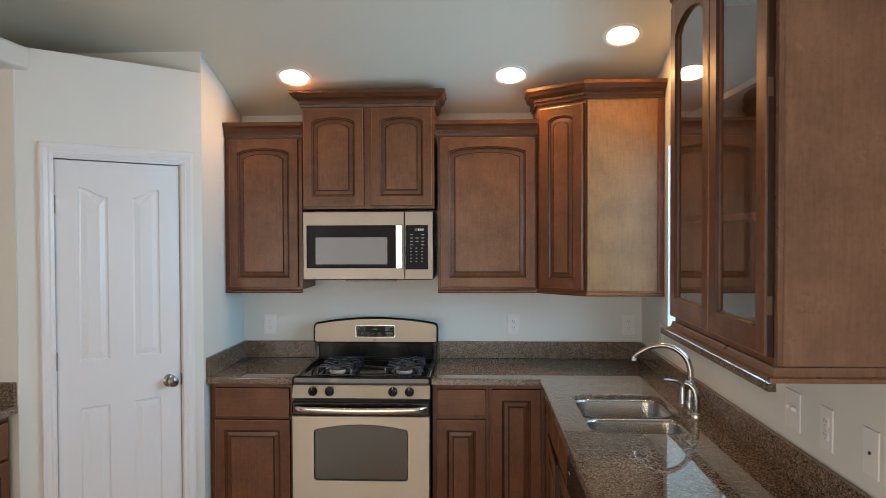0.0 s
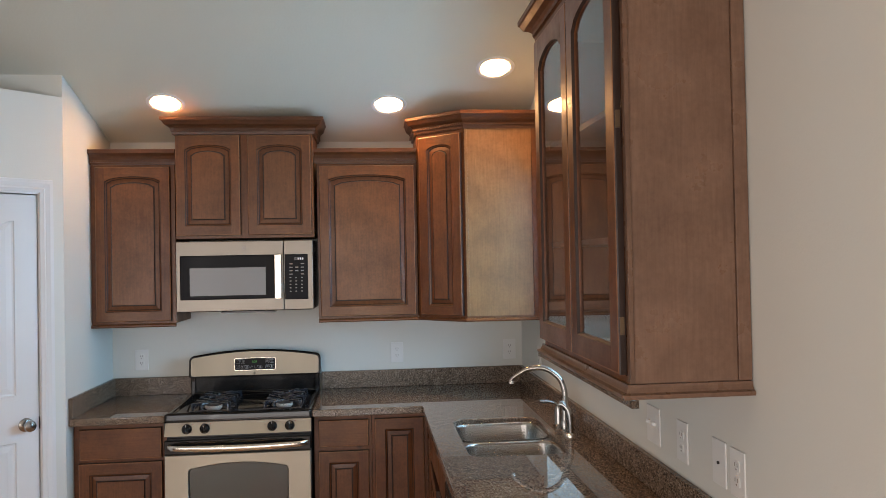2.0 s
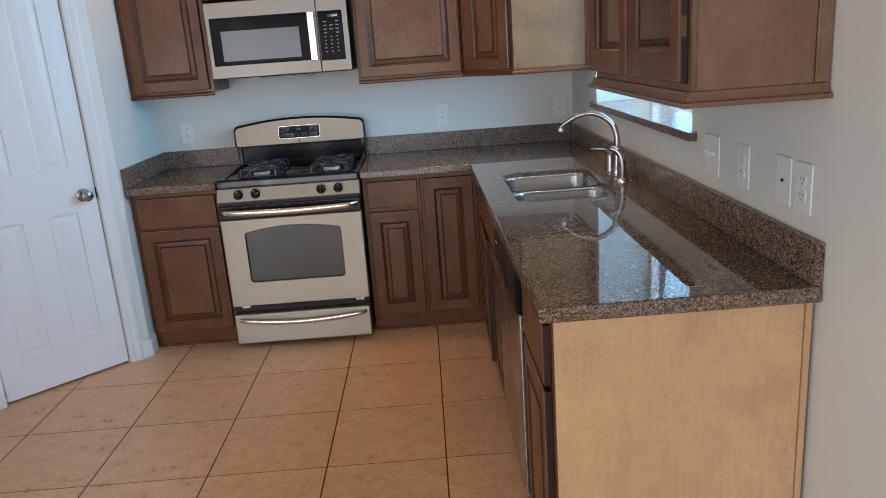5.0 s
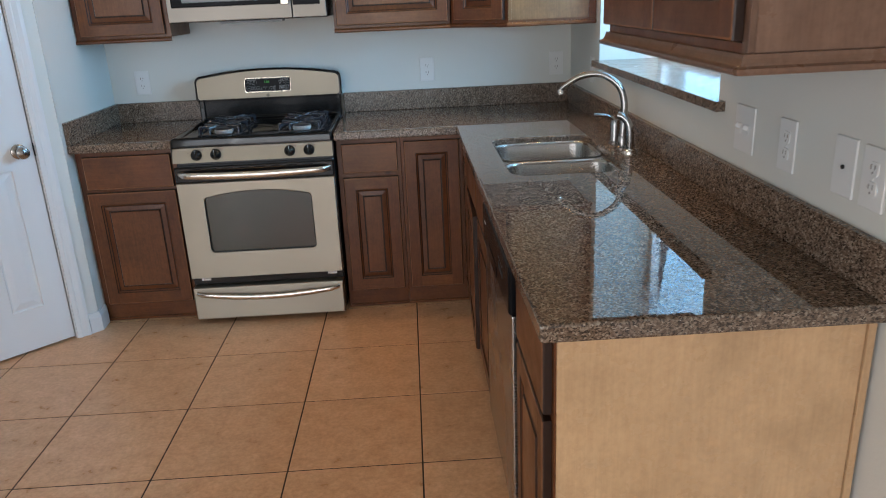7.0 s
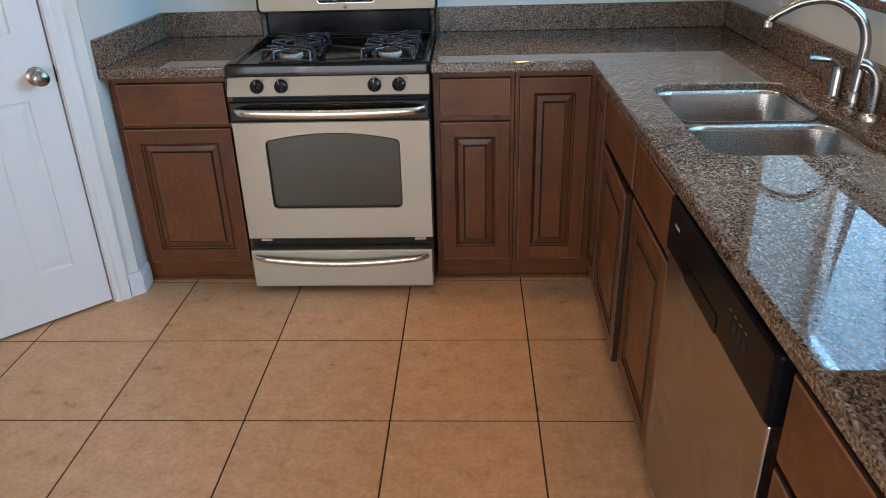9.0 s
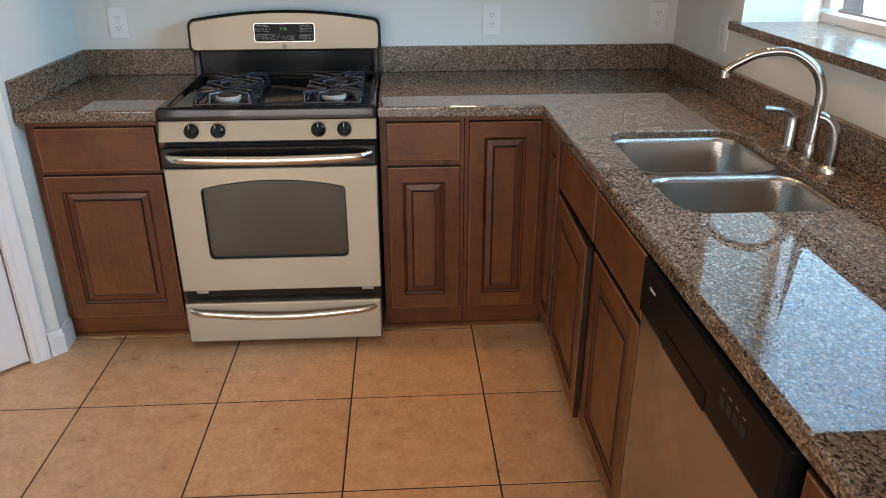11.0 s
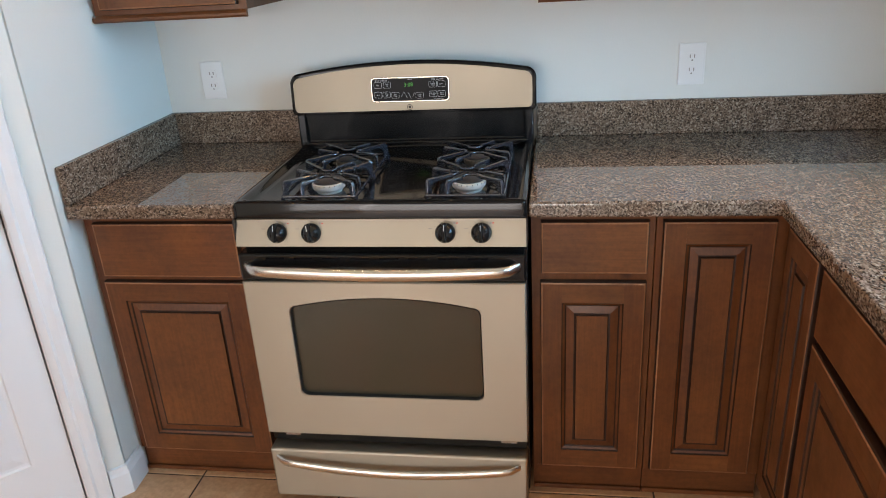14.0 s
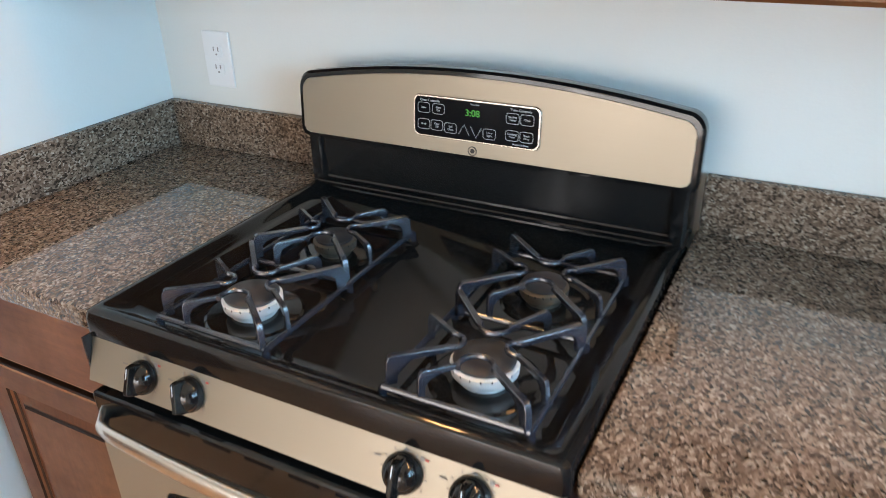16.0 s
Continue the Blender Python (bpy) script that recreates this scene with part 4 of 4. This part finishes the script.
def microwave():
    w = empty("microwave", pose(0, 0, 0), "stainless over-the-range microwave with black control panel", "microwave")
    x0, x1, z0, z1, y = -0.380, 0.380, 1.452, 1.853, -0.395
    part("body", boxm(x0 + 0.002, x1 - 0.002, y + 0.001, -0.003, z0, z1, 0.003), M_BLACKP, w)
    bm = bmesh.new()
    box(bm, x0, 0.214, y - 0.024, y, z0 + 0.004, z1 - 0.003, 0.003)
    d = part("door", bm, M_MWSTEEL, w, "brushed stainless door")
    part("door_glass", boxm(x0 + 0.022, 0.164, y - 0.0265, y - 0.0242, z0 + 0.070, z1 - 0.082, 0.004), M_PANELBLACK, d)
    part("screen", boxm(x0 + 0.075, 0.115, y - 0.0275, y - 0.0267, z0 + 0.092, z1 - 0.152), M_MWGLASS, d)
    bm = bmesh.new()
    box(bm, 0.166, 0.206, y - 0.052, y - 0.034, z0 + 0.066, z1 - 0.080, 0.004)
    for z in (z0 + 0.09, z1 - 0.11):
        box(bm, 0.178, 0.194, y - 0.035, y - 0.0245, z, z + 0.02)
    part("handle", bm, M_CHROMED, d, "flat vertical steel handle")
    part("control_frame", boxm(0.217, x1, y - 0.024, y, z0 + 0.004, z1 - 0.003, 0.003), M_MWSTEEL, w)
    part("control_panel", boxm(0.222, 0.352, y - 0.0265, y - 0.0242, z0 + 0.062, z1 - 0.082, 0.003), M_PANELBLACK, w)
    part("display", boxm(0.275, 0.330, y - 0.0272, y - 0.0266, z1 - 0.116, z1 - 0.100), M_BLACKP, w)
    for i in range(3):
        part("display_segment", boxm(0.295 + i * 0.012, 0.303 + i * 0.012, y - 0.0275, y - 0.0273, z1 - 0.114, z1 - 0.102), M_PRINT, w)
    for r in range(9):
        for c in range(3):
            if r in (0, 3) and c == 1:
                continue
            x = 0.248 + c * 0.032
            z = z1 - 0.140 - r * 0.0195
            part("key_mark", boxm(x, x + (0.018 if r < 4 else 0.010), y - 0.0270, y - 0.0266, z, z + 0.0055), M_GREY, w)
    bm = bmesh.new()
    disc(bm, (-0.004, y - 0.0243, z1 - 0.042), 0.012, (0, -1, 0), 20, 0.0012)
    part("badge", bm, M_GREY, w)
    part("vent_lip", boxm(-0.14, 0.16, y - 0.004, y + 0.08, z0 - 0.010, z0 - 0.001), M_BLACKP, w)
    return w


microwave()

# ---- range ----


def arch_top(x0, x1, z0, z1, rise, y, r=0.022):
    """A round-cornered outline with a bowed top."""
    hw, cx = (x1 - x0) / 2, (x0 + x1) / 2
    top = lambda x: z1 - rise * ((x - cx) / hw) ** 2
    pts = []
    for k in range(6):
        a = radians(180 + 90 * k / 5)
        pts.append((x0 + r + r * math.cos(a), y, z0 + r + r * math.sin(a)))
    for k in range(6):
        a = radians(270 + 90 * k / 5)
        pts.append((x1 - r + r * math.cos(a), y, z0 + r + r * math.sin(a)))
    zs = top(x1 - r) - r
    for k in range(6):
        a = radians(90 * k / 5)
        pts.append((x1 - r + r * math.cos(a), y, zs + r * math.sin(a)))
    for k in range(1, 18):
        x = x1 - r - (x1 - x0 - 2 * r) * k / 18
        pts.append((x, y, top(x)))
    for k in range(6):
        a = radians(90 + 90 * k / 5)
        pts.append((x0 + r + r * math.cos(a), y, zs + r * math.sin(a)))
    return pts


def bar_handle(parent, x0, x1, z, y0, out, r, name, label, drop=0.0):
    bm = bmesh.new()
    n = 28
    pts = []
    for i in range(n + 1):
        u = i / n
        e = min(1.0, min(u, 1 - u) / 0.07)
        k = math.sqrt(max(0.0, 1 - (1 - e) ** 2))
        bow_out = out * (0.70 + 0.30 * math.sin(math.pi * u)) * k
        pts.append((x0 + (x1 - x0) * u, y0 - bow_out, z - drop * math.sin(math.pi * u)))
    tube(bm, pts, [r * (0.80 + 0.20 * min(1.0, 4.0 * min(i, n - i) / n)) for i in range(n + 1)], 12, (0.8, 1.4))
    return smooth(part(name, bm, M_CHROMED, parent, label), 60)


def grate(parent, cx, rows):
    """A cast grate over two burners: a low frame with four looped fingers to each burner."""
    bm = bmesh.new()
    hw, y0, y1, zb, zt = 0.098, -0.656, -0.256, 0.940, 0.982
    x0, x1, ym = cx - hw, cx + hw, -0.456
    for a, b in (((x0, y0), (x1, y0)), ((x1, y0), (x1, y1)), ((x1, y1), (x0, y1)), ((x0, y1), (x0, y0)), ((x0, ym), (x1, ym))):
        tube(bm, [(*a, zb + 0.004), (*b, zb + 0.004)], 0.0042, 8, (0.9, 1.1))
    for p in ((x0, y0), (x1, y0), (x0, y1), (x1, y1), (x0, ym), (x1, ym)):
        tube(bm, [(*p, 0.928), (*p, zb + 0.004)], 0.0055, 8)

    def leg(P, E, w, knee, deep):
        """A flat cast arm: up from the frame at P, over a knee and on to E."""
        run = E - P
        L = run.length
        run.normalize()
        s = Vector((-run.y, run.x, 0))
        prof = [(-0.002, zb + 0.001), (-0.001, zt - 0.009), (0.003, zt - 0.001), (0.007, zt + 0.001), (0.030, zt), (L, zt - 0.001), (L, zt - deep), (knee + 0.020, zt - deep - 0.001), (knee + 0.006, zt - deep - 0.006), (knee, zt - 0.022), (knee - 0.001, zb + 0.001)]
        lo = [[P + run * u + s * k + Vector((0, 0, z)) for u, z in prof] for k in (-w, w)]
        mid = [[P + run * u + s * k + Vector((0, 0, z)) for u, z in [(u + (0.0009 if i in (0, 1, 9, 10) and i < 3 else 0), z - (0.0012 if 2 <= i <= 5 else 0)) for i, (u, z) in enumerate(prof)]] for k in (-w * 1.25, w * 1.25)]
        v = rings(bm, [mid[0], lo[0], lo[1], mid[1]])
        bm.faces.new(list(reversed(v[0])))

    def finger(thick, thin, tip, r=0.015):
        A, B, T = Vector((*thick, 0)), Vector((*thin, 0)), Vector((*tip, 0))
        d = (T - (A + B) / 2).normalized()
        s = Vector((-d.y, d.x, 0))
        if s.dot(B - A) < 0:
            s = -s
        C = T - d * r
        leg(A, C - s * r, 0.0036, 0.013, 0.008)
        leg(B, C + s * r, 0.0026, 0.0075, 0.0065)
        up = Vector((0, 0, zt - 0.0042))
        tube(bm, [C - s * r * math.cos(radians(w)) + d * r * math.sin(radians(w)) + up for w in range(-15, 196, 15)], 0.0036, 8, (0.95, 1.15))

    for by, lo, hi in ((rows[0], y0, ym), (rows[1], ym, y1)):
        finger((x0, lo + 0.012), (x0, by + 0.038), (cx - 0.027, by - 0.002))
        finger((x1, hi - 0.012), (x1, by - 0.038), (cx + 0.027, by + 0.008))
        finger((x1 - 0.004, lo), (cx - 0.046, lo), (cx + 0.002, by - 0.022), 0.022)
        finger((x0 + 0.006, hi), (cx + 0.046, hi), (cx - 0.002, by + 0.030), 0.020)
    return smooth(part("grate", bm, M_IRON, parent, "glossy black cast pan grate"), 32)


def burner(parent, x, y, big, cap):
    r = 0.044 if big else 0.036
    b = part("burner", bmesh.new(), M_BLACK, parent)
    bm = bmesh.new()
    bm.from_mesh(b.data)
    lathe(bm, (x, y, 0.9275), (0, 0, 1), [(0, r + 0.030), (0.002, r + 0.026), (0.003, r + 0.004)], 28)
    bm.to_mesh(b.data)
    bm.free()
    bm = bmesh.new()
    lathe(bm, (x, y, 0.930), (0, 0, 1), [(0, r - 0.010), (0.006, r - 0.009), (0.010, r - 0.003), (0.014, r), (0.026, r + 0.001), (0.028, r - 0.003)], 32)
    smooth(part("burner_head", bm, M_BURNER if big else M_BURNERD, b, "pale aluminium burner head" if big else "dark used burner head"))
    bm = bmesh.new()
    lathe(bm, (x, y, 0.9582), (0, 0, 1), [(0, r - 0.004), (0.004, r - 0.003), (0.007, r - 0.008), (0.008, 0.002)], 32)
    smooth(part("burner_cap", bm, M_CAP, b, "matt black burner cap"))
    bm = bmesh.new()
    for k in range(20):
        a = 2 * math.pi * k / 20
        c = Vector((x + math.cos(a) * (r + 0.0002), y + math.sin(a) * (r + 0.0004), 0.9545))
        t = Vector((-math.sin(a), math.cos(a), 0)) * 0.0010
        n = Vector((math.cos(a), math.sin(a), 0)) * 0.0006
        vs = [bm.verts.new(c + t * s1 + n * s2 + Vector((0, 0, 0.0016 * s3))) for s1 in (-1, 1) for s2 in (-1, 1) for s3 in (-1, 1)]
        for f in ((0, 1, 3, 2), (4, 6, 7, 5), (0, 4, 5, 1), (2, 3, 7, 6), (0, 2, 6, 4), (1, 5, 7, 3)):
            bm.faces.new([vs[q] for q in f])
    part("flame_ports", bm, M_SLOT, b)
    return b


def range_cooker():
    r = empty("gas_range", pose(0, 0, 0), "stainless steel and black freestanding four-burner gas range", "gas range")
    part("body", boxm(-0.378, 0.378, -0.655, -0.03, 0.03, 0.905, 0.003), M_BLACKP, r)
    # cooktop: a shallow black tray with a raised rim
    bm = bmesh.new()
    lo = []
    for g, z, q in ((0.0, 0.898, 0.012), (0.0, 0.928, 0.012), (0.003, 0.937, 0.012), (0.010, 0.941, 0.012), (0.022, 0.940, 0.012), (0.034, 0.930, 0.02), (0.046, 0.927, 0.03)):
        lo.append([(x, y, z) for x, y in rounded(-0.381 + g, 0.381 - g, -0.690 + g, -0.095 - g * 0.2, q)])
    rings(bm, lo)
    smooth(part("cooktop", bm, M_BLACK, r, "glossy black enamel cooktop"))
    for cx, rows in ((-0.154, (-0.568, -0.356)), (0.225, (-0.568, -0.356))):
        grate(r, cx, rows)
    for x, y, big in ((-0.152, -0.568, True), (-0.152, -0.356, False), (0.226, -0.568, True), (0.226, -0.356, False)):
        burner(r, x, y, big, True)
    # control panel with four knobs
    bm = slab([(-0.378, -0.683, 0.892), (-0.378, -0.708, 0.826), (-0.378, -0.66, 0.826), (-0.378, -0.66, 0.892)], (0.756, 0, 0))
    part("control_panel", bm, M_STEEL, r, "brushed stainless control panel")
    tilt = math.degrees(math.atan2(0.025, 0.066))
    part("panel_end_cap", boxm(-0.3815, -0.3785, -0.700, -0.66, 0.826, 0.897), M_BLACKP, r)
    part("panel_end_cap", boxm(0.3785, 0.3815, -0.700, -0.66, 0.826, 0.897), M_BLACKP, r)
    for x in (-0.265, -0.173, 0.176, 0.267):
        bm = bmesh.new()
        lathe(bm, (0, 0, 0), (0, -1, 0), [(0, 0.0262), (0.005, 0.0262), (0.012, 0.0238), (0.019, 0.0185), (0.023, 0.0110), (0.0245, 0.002)], 28)
        kn = smooth(part("knob", bm, M_BLACK, r, "glossy black burner knob"))
        kn.matrix_basis = pose(x, -0.6968, 0.859, -tilt)
        turn = -14 if x == -0.173 else 0
        bm = bmesh.new()
        rings(bm, [[(px, y, pz) for px, pz in rounded(-hx, hx, -hz, hz, hx * 0.6, 3)] for hx, hz, y in ((0.0085, 0.0245, -0.006), (0.0065, 0.0240, -0.022), (0.0040, 0.0215, -0.031), (0.0025, 0.0200, -0.032))])
        grip = part("grip", bm, M_BLACK, kn)
        grip.matrix_basis = pose(0, 0, 0, 0, turn, 0)
        mk = part("pointer_line", boxm(-0.0008, 0.0008, -0.0326, -0.0318, 0.004, 0.019), M_PRINT, kn)
        mk.matrix_basis = pose(0, 0, 0, 0, turn, 0)
        for j in range(9):
            a = radians(-120 + 30 * j)
            t = part("dial_mark", boxm(-0.0006, 0.0006, -0.0006, -0.0001, 0.029, 0.0325), M_GREY, kn)
            t.matrix_basis = Matrix.Rotation(a, 4, "Y")
        part("off_mark", boxm(0.027, 0.032, -0.0006, -0.0001, 0.0235, 0.0260), M_RED, kn)
        part("setting_mark", boxm(-0.003, 0.004, -0.0006, -0.0001, 0.0285, 0.0305), M_GREY, kn)
        part("setting_mark", boxm(-0.043, -0.033, -0.0006, -0.0001, 0.010, 0.0120), M_GREY, kn)
        part("burner_sign", boxm(0.020, 0.0255, -0.0006, -0.0001, 0.0225, 0.0275), M_GREY, kn)
    # oven door
    bm = bmesh.new()
    hole = lambda g, y: arch_top(-0.258 + g, 0.260 - g, 0.373 + g, 0.684 - g, 0.030, y, 0.020)
    n = len(hole(0, 0))

    def edge(q, y):
        """The door's outline, with one point for each point of its window."""
        hw, hh, cz = 0.376 - q, 0.2425 - q, 0.4855
        lp = []
        for px, _, pz in hole(0, 0):
            vx, vz = px / 0.259, (pz - 0.5285) / 0.1555
            k = max(abs(vx), abs(vz))
            lp.append((vx / k * hw, y, cz + vz / k * hh))
        return lp

    v = rings(bm, [edge(0, -0.661), edge(0, -0.713), edge(0.003, -0.716), hole(0, -0.716), hole(0.002, -0.714), hole(0.003, -0.700), hole(0.010, -0.668)], False)
    for cx, cz in ((-1, -1), (1, -1), (1, 1), (-1, 1)):
        for lp, hw, hh in ((v[0], 0.376, 0.2425), (v[1], 0.376, 0.2425), (v[2], 0.373, 0.2395)):
            near = min(lp, key=lambda p: (p.co.x - cx * hw) ** 2 + (p.co.z - 0.4855 - cz * hh) ** 2)
            near.co.x, near.co.z = cx * hw, 0.4855 + cz * hh
    d = part("oven_door", bm, M_STEEL, r, "brushed stainless oven door")
    part("door_top", boxm(-0.378, 0.378, -0.712, -0.660, 0.730, 0.806, 0.006), M_BLACK, d, "black enamel door top")
    bm = bmesh.new()
    rings(bm, [hole(0.0035, -0.7150), hole(0.0035, -0.7000), hole(0.007, -0.6980)], False)
    part("window_frame", bm, M_WELL, d, "dark inner window surround")
    part("oven_window", slab(hole(0.0040, -0.7010), (0, 0.004, 0)), M_COATED, d, "dark reflective oven window")
    bar_handle(d, -0.358, 0.358, 0.772, -0.710, 0.046, 0.0125, "handle", "curved polished steel handle", 0.006)
    for k in range(8):
        part("vent_slot", boxm(-0.30 + k * 0.076, -0.25 + k * 0.076, -0.7125, -0.7115, 0.792, 0.797), M_PANELBLACK, d)
    part("gap_panel", boxm(-0.372, 0.372, -0.690, -0.656, 0.203, 0.240), M_BLACK, r)
    for x in (-0.33, 0.30):
        part("hinge_cover", boxm(x, x + 0.045, -0.700, -0.690, 0.226, 0.239), M_DWSTEEL, r)
    dr = part("storage_drawer", boxm(-0.374, 0.374, -0.730, -0.660, 0.027, 0.196, 0.006), M_STEEL, r, "brushed stainless storage drawer")
    bar_handle(dr, -0.352, 0.352, 0.168, -0.729, 0.030, 0.010, "handle", "curved polished steel drawer handle", 0.022)
    # backguard
    bm = slab([(-0.372, -0.060, 0.925), (-0.372, -0.106, 0.925), (-0.372, -0.097, 0.952), (-0.372, -0.101, 1.045), (-0.372, -0.060, 1.045)], (0.744, 0, 0))
    part("backguard_riser", bm, M_RISER, r, "satin black enamel riser")
    part("riser_ledge", boxm(-0.366, 0.366, -0.118, -0.094, 0.936, 0.948, 0.004), M_BLACK, r)
    for s in (-1, 1):
        part("riser_post", boxm(min(s * 0.382, s * 0.352), max(s * 0.382, s * 0.352), -0.108, -0.03, 0.93, 1.05, 0.006), M_BLACK, r)

    def guard(g, y, zlo, ztop, rise):
        """The backguard's outline: a bowed top with round shoulders."""
        hw = 0.392 - g
        q = 0.034 - g * 0.6
        pts = [(-hw, y, zlo + 0.012), (-hw + 0.005, y, zlo + 0.003), (-hw + 0.014, y, zlo), (hw - 0.014, y, zlo), (hw - 0.005, y, zlo + 0.003), (hw, y, zlo + 0.012)]
        top = lambda x: ztop - rise * (x / hw) ** 2
        zs = top(hw - q) - q
        for k in range(9):
            a = radians(90 * k / 8)
            pts.append((hw - q + q * math.cos(a), y, zs + q * math.sin(a)))
        for k in range(1, 24):
            x = (hw - q) * (1 - 2 * k / 24)
            pts.append((x, y, top(x)))
        for k in range(9):
            a = radians(90 + 90 * k / 8)
            pts.append((-hw + q + q * math.cos(a), y, zs + q * math.sin(a)))
        return pts

    tilt_y = lambda lp, k=0.08: [(x, y + (z - 1.04) * k, z) for x, y, z in lp]
    bm = bmesh.new()
    rings(bm, [tilt_y(guard(0.006, -0.055, 1.044, 1.190, 0.036)), tilt_y(guard(0.001, -0.085, 1.039, 1.198, 0.036)), tilt_y(guard(0.0, -0.112, 1.038, 1.200, 0.036)), tilt_y(guard(0.004, -0.118, 1.042, 1.196, 0.036)), tilt_y(guard(0.012, -0.119, 1.048, 1.189, 0.036))])
    G = smooth(part("backguard", bm, M_BLACK, r, "black backguard frame"), 30)
    bm = bmesh.new()
    rings(bm, [tilt_y(guard(0.0115, -0.1185, 1.0475, 1.1895, 0.036)), tilt_y(guard(0.0125, -0.1205, 1.0485, 1.1885, 0.036))])
    part("backguard_face", bm, M_STEEL, G, "brushed stainless backguard face")
    # display: its own tilted plane
    dm = Matrix.Translation((0, -0.1206 + (1.115 - 1.04) * 0.08, 1.115)) @ Matrix.Rotation(-math.atan(0.08), 4, "X")
    bm = bmesh.new()
    rings(bm, [[(px, y, pz) for px, pz in rounded(-0.1245 + q, 0.1245 - q, -0.0405 + q, 0.0365 - q, 0.012, 6)] for q, y in ((0, 0.002), (0, -0.0025), (0.0012, -0.0042), (0.003, -0.0042), (0.004, -0.0030))])
    f = part("display_bezel", bm, M_CHROMED, G, "bright steel display bezel")
    f.matrix_basis = dm
    bm = bmesh.new()
    rings(bm, [[(px, y, pz) for px, pz in rounded(-0.1202 + q, 0.1202 - q, -0.0362 + q, 0.0322 - q, 0.009, 6)] for q, y in ((0, -0.0029), (0, -0.0044), (0.0008, -0.0048))])
    f = part("display_panel", bm, M_PANELBLACK, G, "black touch control panel")
    f.matrix_basis = dm
    W = lambda s, size, x, z, mt=M_KEYS: write(s, size, pose(x, -0.0052, z, 90), mt, f)
    W("3:08", 0.017, -0.004, 0.012, M_LED)
    W("Oven Controls", 0.0065, -0.090, 0.027)
    W("Time Controls", 0.0065, 0.088, 0.027)
    W("Timed Bake", 0.0035, 0.0, 0.028)
    W("Automatic Oven", 0.0045, 0.090, -0.033)
    for s, x, z in (("Bake", -0.102, 0.013), ("Start\nOn", -0.072, 0.013), ("Broil", -0.102, -0.017), ("Clear\nOff", -0.075, -0.017), ("Self\nClean", -0.047, -0.019), ("Oven\nLight", 0.030, -0.021),
                    ("Kitchen\nTimer", 0.073, 0.012), ("Clock", 0.100, 0.012), ("Cooking\nTime", 0.073, -0.018), ("Start\nTime", 0.100, -0.018)):
        W(s, 0.0052, x, z)
        bm = bmesh.new()
        o = rounded(-0.0125, 0.0125, -0.0095, 0.0095, 0.005, 4)
        i2 = rounded(-0.0118, 0.0118, -0.0088, 0.0088, 0.0045, 4)
        rings(bm, [[(px + x, -0.0049, pz + z) for px, pz in o], [(px + x, -0.0053, pz + z) for px, pz in o], [(px + x, -0.0053, pz + z) for px, pz in i2], [(px + x, -0.0049, pz + z) for px, pz in i2]], False)
        part("key_outline", bm, M_KEYS, f)
    for x, s in ((-0.020, 1), (0.004, -1)):
        bm = bmesh.new()
        o = [(x - 0.0105, -0.020 - 0.008 * s), (x + 0.0105, -0.020 - 0.008 * s), (x, -0.020 + 0.011 * s)]
        tube(bm, [(p[0], -0.0051, p[1]) for p in (o[0], o[2], o[1])], 0.0005, 4)
        part("arrow_key", bm, M_KEYS, f)
    bm = bmesh.new()
    lathe(bm, (-0.004, -0.0002, -0.057), (0, -1, 0), [(0, 0.0088), (0.0012, 0.0088), (0.0012, 0.0072), (0.0002, 0.0072)], 24, False)
    disc(bm, (-0.004, -0.0002, -0.057), 0.0045, (0, -1, 0), 8, 0.0012)
    b = part("badge", bm, M_SLOT, G)
    b.matrix_basis = dm
    # feet
    for x in (-0.33, 0.33):
        for y in (-0.60, -0.10):
            bm = bmesh.new()
            disc(bm, (x, y, 0.0), 0.016, (0, 0, 1), 12, 0.031)
            part("foot", bm, M_BLACKP, r)
    return r


range_cooker()

# ---- side counter in the recess ----
SIDE = Matrix.Translation((-1.545, 0, 0)) @ Matrix.Rotation(radians(90), 4, "Z")
base("base_cabinet", -2.30, -1.365, "stained maple base cabinet with drawers under the side counter",
     [("drawer", -1.84, -1.40, 0.700, 0.862), ("door", -1.84, -1.40, 0.100, 0.684), ("drawer", -2.28, -1.86, 0.700, 0.862), ("door", -2.28, -1.86, 0.100, 0.684)], SIDE)
countertop("polished brown granite side counter in the recess", [(XW + 0.002, -2.32), (-1.50, -2.32), (-1.50, -1.363), (XW + 0.002, -1.363)], [])
splash(XW + 0.003, -1.505, -1.385, -1.362)

# ---- floor tiles ----
TX, TY, TP = 0.2695, -1.0955, 0.4667
tile = None
for i in range(-6, 4):
    for j in range(-15, 3):
        x, y = TX + (i + 0.5) * TP, TY + (j + 0.5) * 0.4625
        if x < XW - 0.2 or x > XR + 0.45 or y < YB or y > 0.1:
            continue
        if tile is None:
            tile = part("tile", boxm(-0.2306, 0.2306, -0.2284, 0.2284, -0.006, 0.0, 0.0012, 1), M_TILE, floor)
            t = tile
        else:
            t = new("tile", tile.data)
            t.parent = floor
        t.location = (x, y, 0.0)
